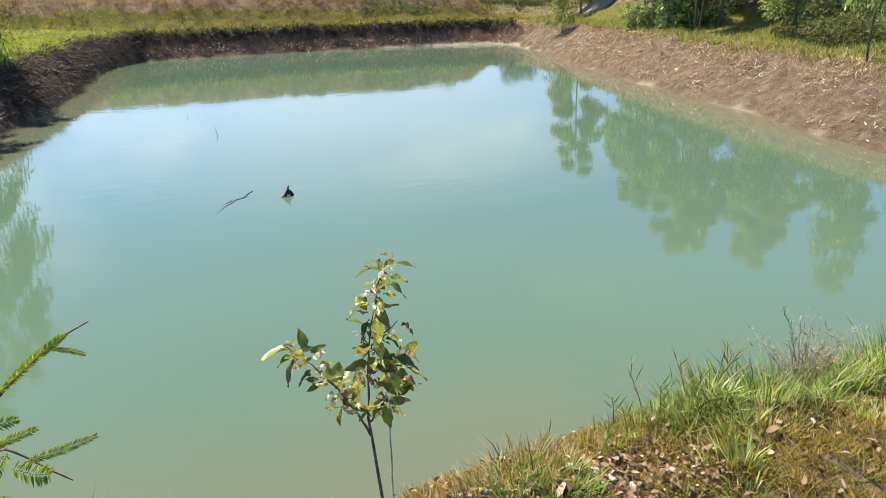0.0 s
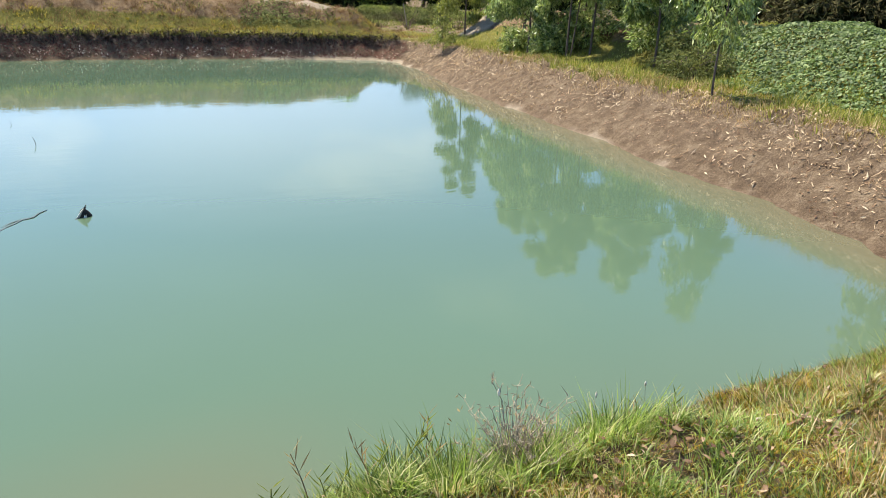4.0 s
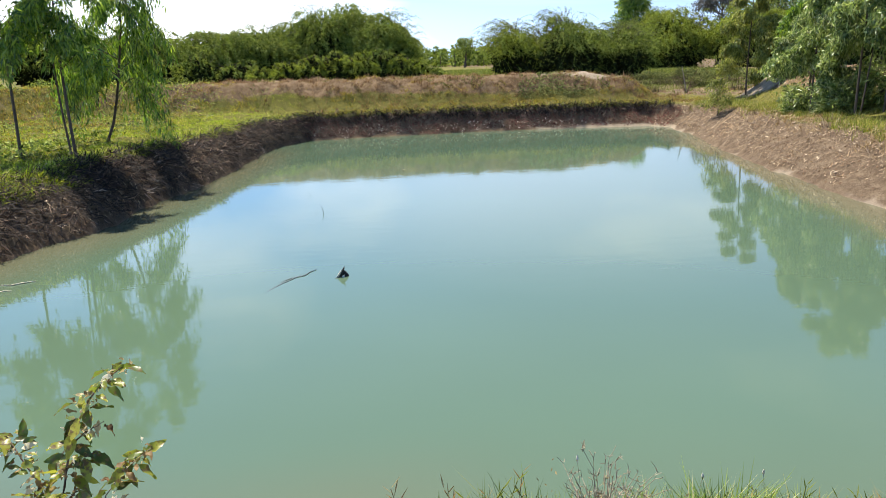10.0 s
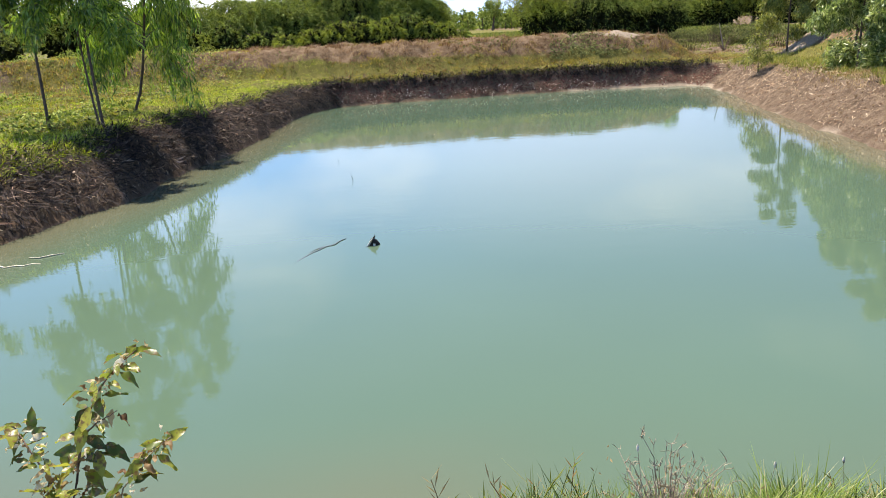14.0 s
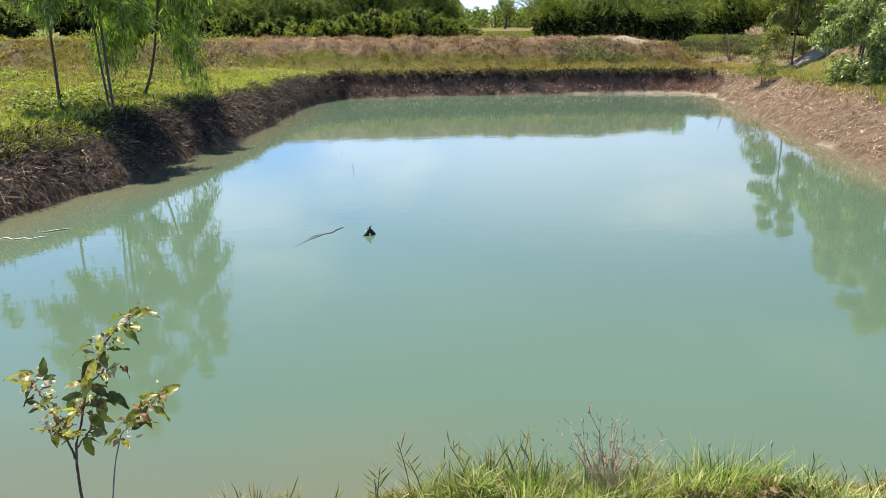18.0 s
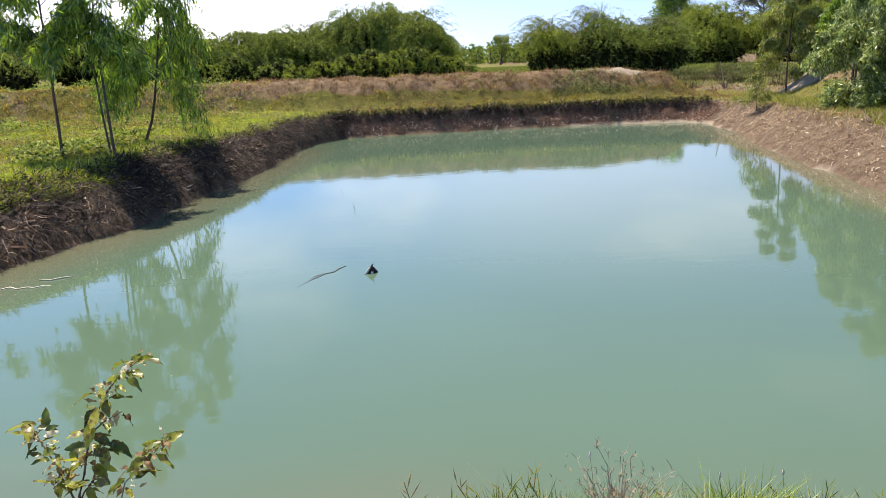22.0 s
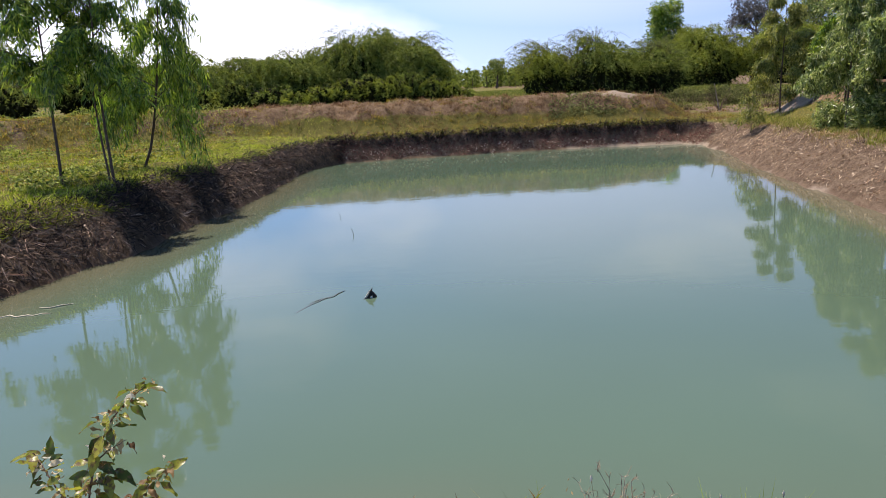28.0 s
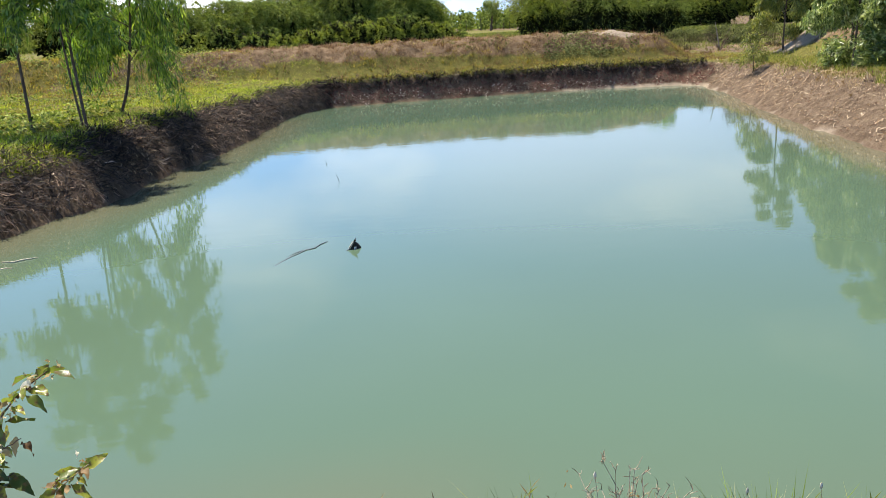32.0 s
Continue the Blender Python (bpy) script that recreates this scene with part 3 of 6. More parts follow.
def land(x, y):
    """The ground's height."""
    x, y = np.asarray(x, float), np.asarray(y, float)
    d, wide, high = shore_distance(x, y)
    u = np.clip(d / wide, 0, 1)
    shaded = step(5.5, 8, y) * (1 - step(-1.5, 0.5, x))
    bank = high * (u ** (0.85 - 0.27 * shaded)) * (1 - 0.12 * (1 - shaded) * np.sin(np.pi * u))
    z = np.where(d < 0, -0.45 * np.clip(-d / 0.9, 0, 1), bank)
    z = np.maximum(z, 0.06 * np.exp(-((x - 9.7) / 1.5) ** 2 - ((y - 25) / 1.5) ** 2) * step(-.55, -.2, d) - 0.02 - 0.4 * step(0, -.9, d))
    out = np.clip(d - wide, 0, None)
    z = z + 0.12 * step(0, 6, out) + 0.10 * step(0, 3, out) * (wave(x, y, 0.35, 2) - 0.5)
    rough = step(-0.1, 0.3, d) * (1 - 0.85 * step(40, 90, np.hypot(x, y - 14)))
    bumps = 0.10 * (wave(x, y, 2.2, 3) - 0.5) + 0.05 * (wave(x, y, 6.1, 4) - 0.5) + 0.035 * (wave(x, y, 3.0, 14) > 0.6) * wave(x, y, 8.3, 15)
    near = step(-0.1, 0.2, d) * (1 - step(3.3, 3.6, y)) * step(1.5, 1.9, y) * step(-2.6, -2.2, x) * (1 - step(3.4, 3.8, x))
    z = z + rough * bumps + near * (0.05 * (wave(x, y, 6.5, 61) - 0.5) + 0.03 * (wave(x, y, 12.5, 62) - 0.5))
    c = np.maximum(crest_height(x, y, CREST), crest_height(x, y, CREST_RIGHT))
    z = z + c * (0.93 + 0.16 * wave(x, y, 0.8, 5) + 0.10 * wave(x, y, 3.1, 6) - 0.1)
    return z


def bare_soil(x, y):
    """The two bare mounds of pale dirt near the far corner."""
    return np.clip(1.5 * np.exp(-((x - 14.35) / .75) ** 2 - ((y - 24.2) / 1.1) ** 2) + 1.4 * np.exp(-((x - 9.4) / 1.5) ** 2 - ((y - 28.35) / .5) ** 2), 0, 1)


def cover(x, y):
    """How green and how dry the ground is, from 0 to 1."""
    d, wide, high = shore_distance(x, y)
    out = d - wide
    c = np.maximum(crest_height(x, y, CREST), crest_height(x, y, CREST_RIGHT))
    right = step(6.0, 7.5, x) * (1 - step(22, 25, y))
    near = 1 - step(3.6, 4.4, y)
    green = step(-0.25, 0.1, out) * (1 - 0.9 * step(0.3, 0.75, c)) * (1 - 0.55 * step(1.6, 4.2, out))
    green = green * (1 - 0.45 * right * (1 - step(0.0, 0.8, out))) * (1 - 0.85 * near * (1 - 0.45 * (1 - step(1.2, 1.9, y)))) * (1 - 0.22 * step(24.5, 26, y) * step(-3, 0, x))
    dry = np.maximum(step(0.25, 0.7, c), 0.3 * near * step(-0.5, 0.2, out))
    dry = np.maximum(dry, 0.45 * step(-0.3, 0.2, out) * (1 - near * 0.6))
    slope = (1 - step(-6.5, -3.8, x)) * step(1.5, 2.8, d) * (1 - step(34, 40, y)) * step(8, 11, y)
    dry, green = dry * (1 - .75 * slope), np.maximum(green, .62 * slope)
    shelf = (1 - step(0.03, 0.12, d)) * (0.42 * step(6.2, 7.0, x) * step(3.5, 5, y) + 0.5 * step(6.0, 8.0, x) * step(23, 24.5, y))
    green = np.maximum(green, step(0.15, 0.4, crest_height(x, y, CREST_RIGHT)) * (1 - step(12, 14, y)))
    green = np.maximum(green, 0.95 * step(42, 60, y) * (1 - step(30, 45, x)))
    bare = bare_soil(x, y)
    return green * (1 - bare), dry * (1 - bare), np.maximum(shelf, bare)


def lines_along(knots):
    """Grid lines whose spacing changes: (start, end, spacing) runs."""
    out = []
    for a, b, s in knots:
        out += list(np.arange(a, b - 1e-6, s))
    return np.array(out + [knots[-1][1]])


def build_ground():
    gx = lines_along([(-3000, -600, 400), (-600, -100, 60), (-100, -30, 7), (-30, -8, 0.6), (-8, -2.6, 0.16), (-2.6, 3.6, 0.042), (3.6, 13, 0.16), (13, 32, 0.5), (32, 100, 7), (100, 600, 60), (600, 3000, 400)])
    gy = lines_along([(-1500, -100, 200), (-100, -8, 10), (-8, 1.2, 0.4), (1.2, 3.8, 0.042), (3.8, 12, 0.16), (12, 31, 0.17), (31, 50, 0.6), (50, 120, 6), (120, 600, 50), (600, 3600, 400)])
    X, Y = np.meshgrid(gx, gy)
    Z = land(X, Y)
    v = np.stack([X, Y, Z], -1).reshape(-1, 3)
    nx, ny = len(gx), len(gy)
    i = (np.arange(ny - 1)[:, None] * nx + np.arange(nx - 1)).ravel()
    f = np.stack([i, i + 1, i + nx + 1, i + nx], 1)
    me = mesh_of("ground", v, f, M_GROUND, smooth=True)
    green, dry, shelf = cover(X, Y)
    for key, values in (("green", green), ("dry", dry), ("shelf", shelf)):
        a = me.attributes.new(key, "FLOAT", "POINT")
        a.data.foreach_set("value", values.ravel().astype(np.float32))
    return tagged(new("ground", me), "uneven reddish clay ground with grass and dry banks round the pond", "ground", kind="structure")


def build_water():
    gx, gy = np.arange(-7, 13.01, 0.2), np.arange(2.2, 27.01, 0.2)
    X, Y = np.meshgrid(gx, gy)
    v = np.stack([X, Y, 0 * X], -1).reshape(-1, 3)
    nx, ny = len(gx), len(gy)
    i = (np.arange(ny - 1)[:, None] * nx + np.arange(nx - 1)).ravel()
    f = np.stack([i, i + 1, i + nx + 1, i + nx], 1)
    d, wide, high = shore_distance(X, Y)
    # brown shallows; along both side banks the colour also paints their reflection
    mud_and_reflection = np.maximum((1 - step(0.0, 1.5, -d)) * (0.1 + 0.7 * step(5.0, 6.5, X) * (1 - step(19, 24, Y)) + 0.6 * (1 - step(-1.5, 0.5, X)) * step(5, 7, Y) * (1 - step(20, 24, Y))), (0.12 + 0.4 * (1 - step(0.0, 1.2, X))) * (1 - step(0.0, 1.6, -d)) * (1 - step(4.4, 5.4, Y)))
    keep = (d.ravel()[f] < 0.5).any(1)
    me = mesh_of("water", v, f[keep], M_WATER, smooth=True)
    a = me.attributes.new("mud_and_reflection", "FLOAT", "POINT")
    a.data.foreach_set("value", mud_and_reflection.ravel().astype(np.float32))
    return tagged(new("water", me), "still milky green pond water reflecting sky and trees", "water", kind="structure")


build_ground()
build_water()


def scatter(x0, x1, y0, y1, n, accept):
    x, y = rng.uniform(x0, x1, n), rng.uniform(y0, y1, n)
    ok = rng.random(n) < accept(x, y)
    x, y = x[ok], y[ok]
    return np.stack([x, y, land(x, y)], 1)


# ---- trees ----
def droop_tree(name, where, height, reach, bare, count, label, leaf=M_EUCA, lean=(0, 0), seed=1, leaf_length=0.13, leaf_width=0.022, droop=1.0, group="", thick=0.03, second=None, bend=1.0, taper=0.66):
    """A young eucalypt: a thin trunk, rising limbs whose ends hang, narrow drooping leaves."""
    r = np.random.default_rng(seed)
    tree = thing(name, (where[0], where[1], float(land(where[0], where[1])) - 0.04), label, "tree", group)
    t = np.linspace(0, 1, 12)
    spine = np.stack([lean[0] * t ** bend + 0.10 * np.sin(3 * t + seed) * t, lean[1] * t + 0.08 * np.sin(4 * t + 2 * seed) * t, height * t], 1)
    part("trunk", mesh_of("trunk", *tube(spine, thick * (1 - t) ** 0.8 + 0.004, 8), M_BARK, True), tree)
    if second:
        s2 = spine * [1, 1, 0.85] + np.outer(t ** 0.8, [second[0], second[1], 0]) + np.array([second[0] * .5, second[1] * .5, 0])
        part("trunk", mesh_of("trunk", *tube(s2, thick * 0.7 * (1 - t) ** 0.8 + 0.004, 7), M_BARK, True), tree)
    bases, ways = [], []
    n = max(14, int(18 * height / 3.5))
    for k in range(n):
        u = bare + (0.99 - bare) * (k + r.random()) / n
        root = np.array([np.interp(u, t, spine[:, c]) for c in range(3)])
        a = k * 2.4 + r.normal(0, 0.4)
        span = reach * (1.0 - taper * ((u - bare) / (1 - bare)) ** 1.3) * r.uniform(0.65, 1.1)
        s = np.linspace(0, 1, 9)
        rise = span * r.uniform(0.75, 1.25)
        out = span * (s ** 0.9)
        zz = rise * (s - 0.9 * droop * s ** 2.6)
        path = root + np.stack([np.cos(a) * out, np.sin(a) * out, zz], 1)
        limb = part("limb", mesh_of("limb", *tube(path, np.linspace(0.008, 0.002, 9) * (height / 3.5), 4), M_BARK, True), tree)
        # hanging twigs carry the leaves
        for q in range(r.integers(9, 14) - (4 if droop > 0.9 and u > 0.62 else 0)):
            w = r.uniform(0.25, 1.0)
            p0 = np.array([np.interp(w, s, path[:, c]) for c in range(3)])
            tw = np.linspace(0, 1, 6)
            ll = span * r.uniform(0.25, 0.7) * (1.25 if droop > 0.9 else 1)
            aa = a + r.normal(0, 0.9)
            hang = p0 + np.stack([np.cos(aa) * ll * 0.5 * tw, np.sin(aa) * ll * 0.5 * tw, ll * (0.25 * tw - 1.0 * droop * tw ** 1.7)], 1)
            part("twig", mesh_of("twig", *tube(hang, np.linspace(0.003, 0.001, 6), 3), M_BARK, True), limb)
            m = max(4, int(count / (n * 11)))
            e = r.random(m) ** 0.7
            bases.append(np.stack([np.interp(e, tw, hang[:, c]) for c in range(3)], 1) + r.normal(0, 0.06, (m, 3)))
            d = r.normal(0, 0.5, (m, 3))
            d[:, 2] -= 0.9 * droop
            ways.append(d)
    bases, ways = np.concatenate(bases), np.concatenate(ways)
    m = len(bases)
    v, f = leaves(bases, ways, leaf_length * r.uniform(0.6, 1.3, m), leaf_width * r.uniform(0.7, 1.3, m))
    part("crown", mesh_of("crown", v, f, leaf), tree)
    return tree


def dome_bush(name, where, size, count, label, leaf=M_THORN, seed=1, sprays=10, leaf_length=0.15, leaf_width=0.055, group="", category="bush", even=0.15):
    """A thicket: a ragged dome of many small leaf clumps on arching stems, with thin sprays over its top."""
    r = np.random.default_rng(seed)
    bush = thing(name, (where[0], where[1], float(land(where[0], where[1])) - 0.05), label, category, group)
    rx, ry, h = size
    # lumps on the dome
    lumps = []
    for k in range(44):
        a, e = r.uniform(0, 2 * np.pi), np.arcsin(r.uniform(0.02, 1.0))
        c = np.array([np.cos(a) * np.cos(e) * rx, np.sin(a) * np.cos(e) * ry, np.sin(e) * h]) * r.uniform(0.6, 0.78)
        lumps.append((c, r.uniform(0.24, 0.42) * min(rx, ry, h)))
    per = count // len(lumps)
    bases, ways = [], []
    m = int(count * 1.2 * even)
    d = unit(r.normal(size=(m, 3)))
    d[:, 2] = np.abs(d[:, 2])
    f = 0.70 + 0.42 * wave(d[:, 0] * 2.3 + d[:, 2] * 1.7 + seed, d[:, 1] * 2.3 + d[:, 2] * 1.1, 1.0, seed) + 0.12 * wave(d[:, 0] * 6 + d[:, 2] * 4, d[:, 1] * 6 + seed, 1.0, 2)
    bases.append(d * [rx, ry, h] * (f * r.uniform(0.78, 1.03, m) ** 0.7)[:, None])
    ways.append(d * [1, 1, 0.4] + r.normal(0, 0.45, (m, 3)) + [0, 0, -0.45])
    per = int(per * (1.1 - even))
    for c, rad in lumps:
        d = unit(r.normal(size=(per, 3)))
        p = c + d * rad * r.uniform(0.55, 1.12, (per, 1)) * [1, 1, 0.8]
        w = d * [1, 1, 0.5] + r.normal(0, 0.45, (per, 3)) + [0, 0, -0.45]
        bases.append(p)
        ways.append(w)
    # the skirt that reaches the ground
    m = count // 4
    a = r.uniform(0, 2 * np.pi, m)
    q = r.uniform(0.7, 1.0, m)
    low = np.stack([np.cos(a) * rx * q, np.sin(a) * ry * q, r.uniform(0, 0.5, m) * h], 1)
    bases.append(low)
    ways.append(r.normal(0, 0.6, (m, 3)) + np.stack([np.cos(a), np.sin(a), -0.3 * np.ones(m)], 1))
    stems = []
    for k in range(14):
        a = r.uniform(0, 2 * np.pi)
        s = np.linspace(0, 1, 7)
        g = r.uniform(0.4, 0.9)
        stems.append(tube(np.stack([np.cos(a) * rx * g * s ** 1.5, np.sin(a) * ry * g * s ** 1.5, h * (1 - 0.35 * g) * s ** 0.8], 1), np.linspace(0.045, 0.008, 7) * min(1, h / 3.5), 4))
    for k in range(sprays):
        a = r.uniform(0, 2 * np.pi)
        s = np.linspace(0, 1, 8)
        e0 = r.uniform(0.35, 1.45)
        o = np.array([np.cos(a) * np.cos(e0) * rx, np.sin(a) * np.cos(e0) * ry, np.sin(e0) * h]) * r.uniform(0.8, 0.95)
        ll = r.uniform(0.5, 1.2) * max(0.45, h / 4.5)
        aa = a + r.normal(0, 0.7)
        path = o + np.stack([np.cos(aa) * ll * s, np.sin(aa) * ll * s, ll * (0.9 * s - 0.85 * s ** 2.2)], 1)
        stems.append(tube(path, np.linspace(0.008, 0.003, 8), 3))
        m = 60
        e = r.random(m)
        bases.append(np.stack([np.interp(e, s, path[:, c]) for c in range(3)], 1) + r.normal(0, 0.09, (m, 3)))
        ways.append(r.normal(0, 0.7, (m, 3)) + [0, 0, -0.3])
    bases, ways = np.concatenate(bases), np.concatenate(ways)
    bases[:, 2] = np.maximum(bases[:, 2], 0.02)
    m = len(bases)
    part("stemwork", mesh_of("stemwork", *joined(stems), M_BARK, True), bush)
    part("foliage", mesh_of("foliage", *leaves(bases, ways, leaf_length * r.uniform(0.6, 1.35, m), leaf_width * r.uniform(0.6, 1.3, m)), leaf), bush)
    return bush


def bamboo_thicket(name, where, size, count, label, leaf=M_THORN, seed=1, plumes=40, strand=1.6, leaf_length=0.30, leaf_width=0.06, group="", category="bush", ragged=0.5, plume_way=None, waist=0.62, bare_to=0.16):
    """A thicket of arching canes: strands of leaves that rise over the dome and hang, thin bare plumes on top."""
    r = np.random.default_rng(seed)
    bush = thing(name, (where[0], where[1], float(land(where[0], where[1])) - 0.05), label, category, group)
    rx, ry, h = size
    per = 30
    n = count // per
    # rounded clumps over the dome, each a cascade of strands
    clumps = 34
    cd = unit(r.normal(size=(clumps, 3)))
    cd[:, 2] = np.abs(cd[:, 2])
    deep = np.where(cd[:, 2] < 0.4, waist + (1 - waist) * cd[:, 2] / 0.4, 1.0)
    low = min(rx, ry, h)
    rad = low * r.uniform(0.18, 0.36, clumps)
    centre = cd * [rx, ry, h] * deep[:, None] * (1 - 0.62 * rad / low)[:, None] * (1 - 0.25 * ragged * r.random((clumps, 1)))
    which = r.choice(clumps, n, p=rad ** 2 / (rad ** 2).sum())
    d = unit(r.normal(size=(n, 3)) + cd[which] * 0.9 + [0, 0, 0.35])
    root = centre[which] + d * (rad[which] * r.uniform(0.72, 1.0, n))[:, None]
    # the rest of the strands lie over the whole dome
    sd = unit(r.normal(size=(n, 3)))
    sd[:, 2] = np.abs(sd[:, 2])
    slim = np.where(sd[:, 2] < 0.5, waist + (1 - waist) * sd[:, 2] / 0.5, 1.0)
    lump = wave(sd[:, 0] * 2.1 + sd[:, 2] * 1.9 + seed, sd[:, 1] * 2.1 + sd[:, 2] * 1.3, 1.0, seed)
    shell = sd * [rx, ry, h] * np.stack([slim, slim, np.ones(n)], 1) * ((1 - 0.3 * ragged * (1.2 - lump)) * r.uniform(0.74, 0.93, n))[:, None]
    whole = (r.random(n) < 0.62)[:, None]
    root, d = np.where(whole, shell, root), np.where(whole, sd, d)
    turn = np.arctan2(d[:, 1], d[:, 0]) + r.normal(0, 0.5, n)
    out = np.stack([np.cos(turn), np.sin(turn), np.zeros(n)], 1)
    ln = strand * r.uniform(0.5, 1.25, n)
    e = r.random((n, per)) ** 0.8
    rise = (0.45 * e - 0.95 * e ** 2.0) * ln[:, None]
    pts = root[:, None] + out[:, None] * (0.75 * e * ln[:, None])[..., None] + np.stack([0 * rise, 0 * rise, rise], -1)
    pts = pts + r.normal(0, 0.045 * strand, (n, per, 3))
    way = out[:, None] * 0.75 + np.stack([0 * e, 0 * e, 0.5 - 1.4 * e], -1) + r.normal(0, 0.5, (n, per, 3))
    bases, ways = [pts.reshape(-1, 3)], [way.reshape(-1, 3)]
    canes = []
    s = np.linspace(0, 1, 8)
    for k in range(16):
        a, g = r.uniform(0, 2 * np.pi), r.uniform(0.3, 0.9)
        canes.append(tube(np.stack([np.cos(a) * rx * g * s ** 1.5, np.sin(a) * ry * g * s ** 1.5, h * (1 - 0.35 * g) * s ** 0.8], 1), np.linspace(0.05, 0.01, 8), 4))
    for k in range(plumes):
        a = r.uniform(0, 2 * np.pi) if plume_way is None else plume_way + r.normal(0, 0.9)
        e0 = r.uniform(0.55, 1.5)
        o = np.array([np.cos(a) * np.cos(e0) * rx, np.sin(a) * np.cos(e0) * ry, np.sin(e0) * h]) * 0.86
        ll = h * r.uniform(0.12, 0.34) * (1.5 if plume_way else 1)
        aa = a + r.normal(0, 0.6)
        path = o + np.stack([np.cos(aa) * ll * s, np.sin(aa) * ll * s, ll * (1.25 * s - 1.0 * s ** 2.4)], 1)
        canes.append(tube(path[[0, 2, 4, 6, 7]], np.linspace(0.010, 0.003, 5), 3))
        m = 26
        q = 0.25 + 0.75 * r.random(m)
        bases.append(np.stack([np.interp(q, s, path[:, c]) for c in range(3)], 1) + r.normal(0, 0.025 * ll, (m, 3)))
        ways.append(np.tile([np.cos(aa), np.sin(aa), -0.6], (m, 1)) + r.normal(0, 0.5, (m, 3)))
    bases, ways = np.concatenate(bases), np.concatenate(ways)
    bases[:, 2] = np.maximum(bases[:, 2], 0.02)
    kept = r.random(len(bases)) < np.clip((bases[:, 2] / h - bare_to) / 0.3, 0.05, 1)
    plume = (np.arange(len(bases)) >= n * per)[kept]
    bases, ways = bases[kept], ways[kept]
    m = len(bases)
    part("cane_work", mesh_of("cane_work", *joined(canes), M_BARK, True), bush)
    size = np.where(plume, 0.55, 1.0)
    part("foliage", mesh_of("foliage", *slips(bases, ways, leaf_length * size * r.uniform(0.6, 1.35, m), leaf_width * size * r.uniform(0.6, 1.4, m)), leaf), bush)
    # near-black leaves inside: the thicket's inner shade put into leaf colour
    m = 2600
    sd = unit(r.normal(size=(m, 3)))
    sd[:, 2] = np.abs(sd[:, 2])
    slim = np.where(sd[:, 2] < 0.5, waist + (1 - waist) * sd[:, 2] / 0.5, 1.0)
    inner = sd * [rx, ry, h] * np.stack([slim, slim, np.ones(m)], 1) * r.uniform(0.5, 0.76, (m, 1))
    part("shade_foliage", mesh_of("shade_foliage", *leaves(inner, r.normal(size=(m, 3)) + [0, 0, -.4], 0.16 * low * r.uniform(.7, 1.3, m), 0.075 * low), M_CORE), bush)
    return bush


# young eucalypts, one bank
droop_tree("eucalyptus_sapling", (-5.52, 14.65), 4.3, 1.3, 0.36, 9500, "slender young eucalyptus with bright drooping leaves on the grassy bank", lean=(0.05, 0.1), thick=0.026, seed=3, droop=0.85, group="saplings on the bank", leaf_length=0.17, leaf_width=0.032)
droop_tree("eucalyptus_sapling", (-4.58, 14.6), 4.8, 1.1, 0.30, 9500, "young eucalyptus with two thin trunks at the bank's edge", lean=(-0.10, 0.1), thick=0.025, seed=5, droop=0.88, group="saplings on the bank", second=(-0.22, 0.30), leaf_length=0.17, leaf_width=0.030)
droop_tree("eucalyptus_sapling", (-4.76, 17.2), 4.8, 1.25, 0.2, 10500, "leaning young eucalyptus with long weeping twigs", lean=(0.95, -0.1), bend=0.7, thick=0.026, seed=8, group="saplings on the bank", droop=1.45, leaf_length=0.18, leaf_width=0.030)

# trees on the sunny bank
RIGHT_TREES = [
    ((13.70, 24.4), 3.75, 1.2, 0.12, 13000, "yellowish young eucalyptus beside the dirt mound", M_YOUNG, 11, None, .6),
    ((11.55, 17.6), 3.2, 1.05, 0.20, 9000, "young grey-green eucalyptus in the row on the bank", M_EUCA_BLUE, 12, None, .85),
    ((11.72, 16.2), 4.0, 1.15, 0.36, 11000, "grey-green eucalyptus with two thin reddish trunks", M_EUCA_BLUE, 13, (0.16, -0.12), .85),
    ((12.05, 15.7), 3.7, 1.1, 0.34, 9500, "slim grey-green eucalyptus beside the twin trunks", M_EUCA_BLUE, 14, None, .85),
    ((11.60, 13.05), 3.1, 0.95, 0.27, 9500, "dense eucalyptus with hanging grey-green leaves", M_EUCA_BLUE, 15, None, .85),
    ((12.5, 14.3), 3.3, 1.2, 0.20, 10000, "dense eucalyptus behind the others on the bank", M_EUCA_BLUE, 16, None, .85),
    ((12.45, 19.06), 3.3, 1.1, 0.22, 9000, "leafy eucalyptus towards the pond's corner", M_EUCA_BLUE, 18, None, .8),
    ((13.0, 19.9), 3.6, 1.2, 0.18, 10000, "leafy eucalyptus at the back of the row", M_EUCA, 19, None, .8),
    ((13.2, 17.4), 3.3, 1.15, 0.18, 9000, "leafy green eucalyptus set back from the bank", M_EUCA_BLUE, 24, None, .8),
    ((13.4, 12.6), 2.0, 0.9, 0.14, 5000, "low leafy eucalyptus at the edge of the creepers", M_EUCA_BLUE, 20, None, .7)]
for at, tall, reach, bare, many, words, leaf, seed, second, cone in RIGHT_TREES:
    droop_tree("eucalyptus_tree", at, tall, reach, bare, int(many * 1.75), words, thick=0.026, leaf=leaf, seed=seed, leaf_length=0.13, leaf_width=0.032, second=second, droop=0.85, taper=cone, group="trees on the sunny bank")
droop_tree("eucalyptus_tree", (9.10, 9.22), 2.15, 0.52, 0.36, 2600, "thin eucalyptus sapling with a straight bare trunk", leaf=M_EUCA_BLUE, seed=17, leaf_length=0.12, leaf_width=0.028, group="trees on the sunny bank", thick=0.015, taper=.75)
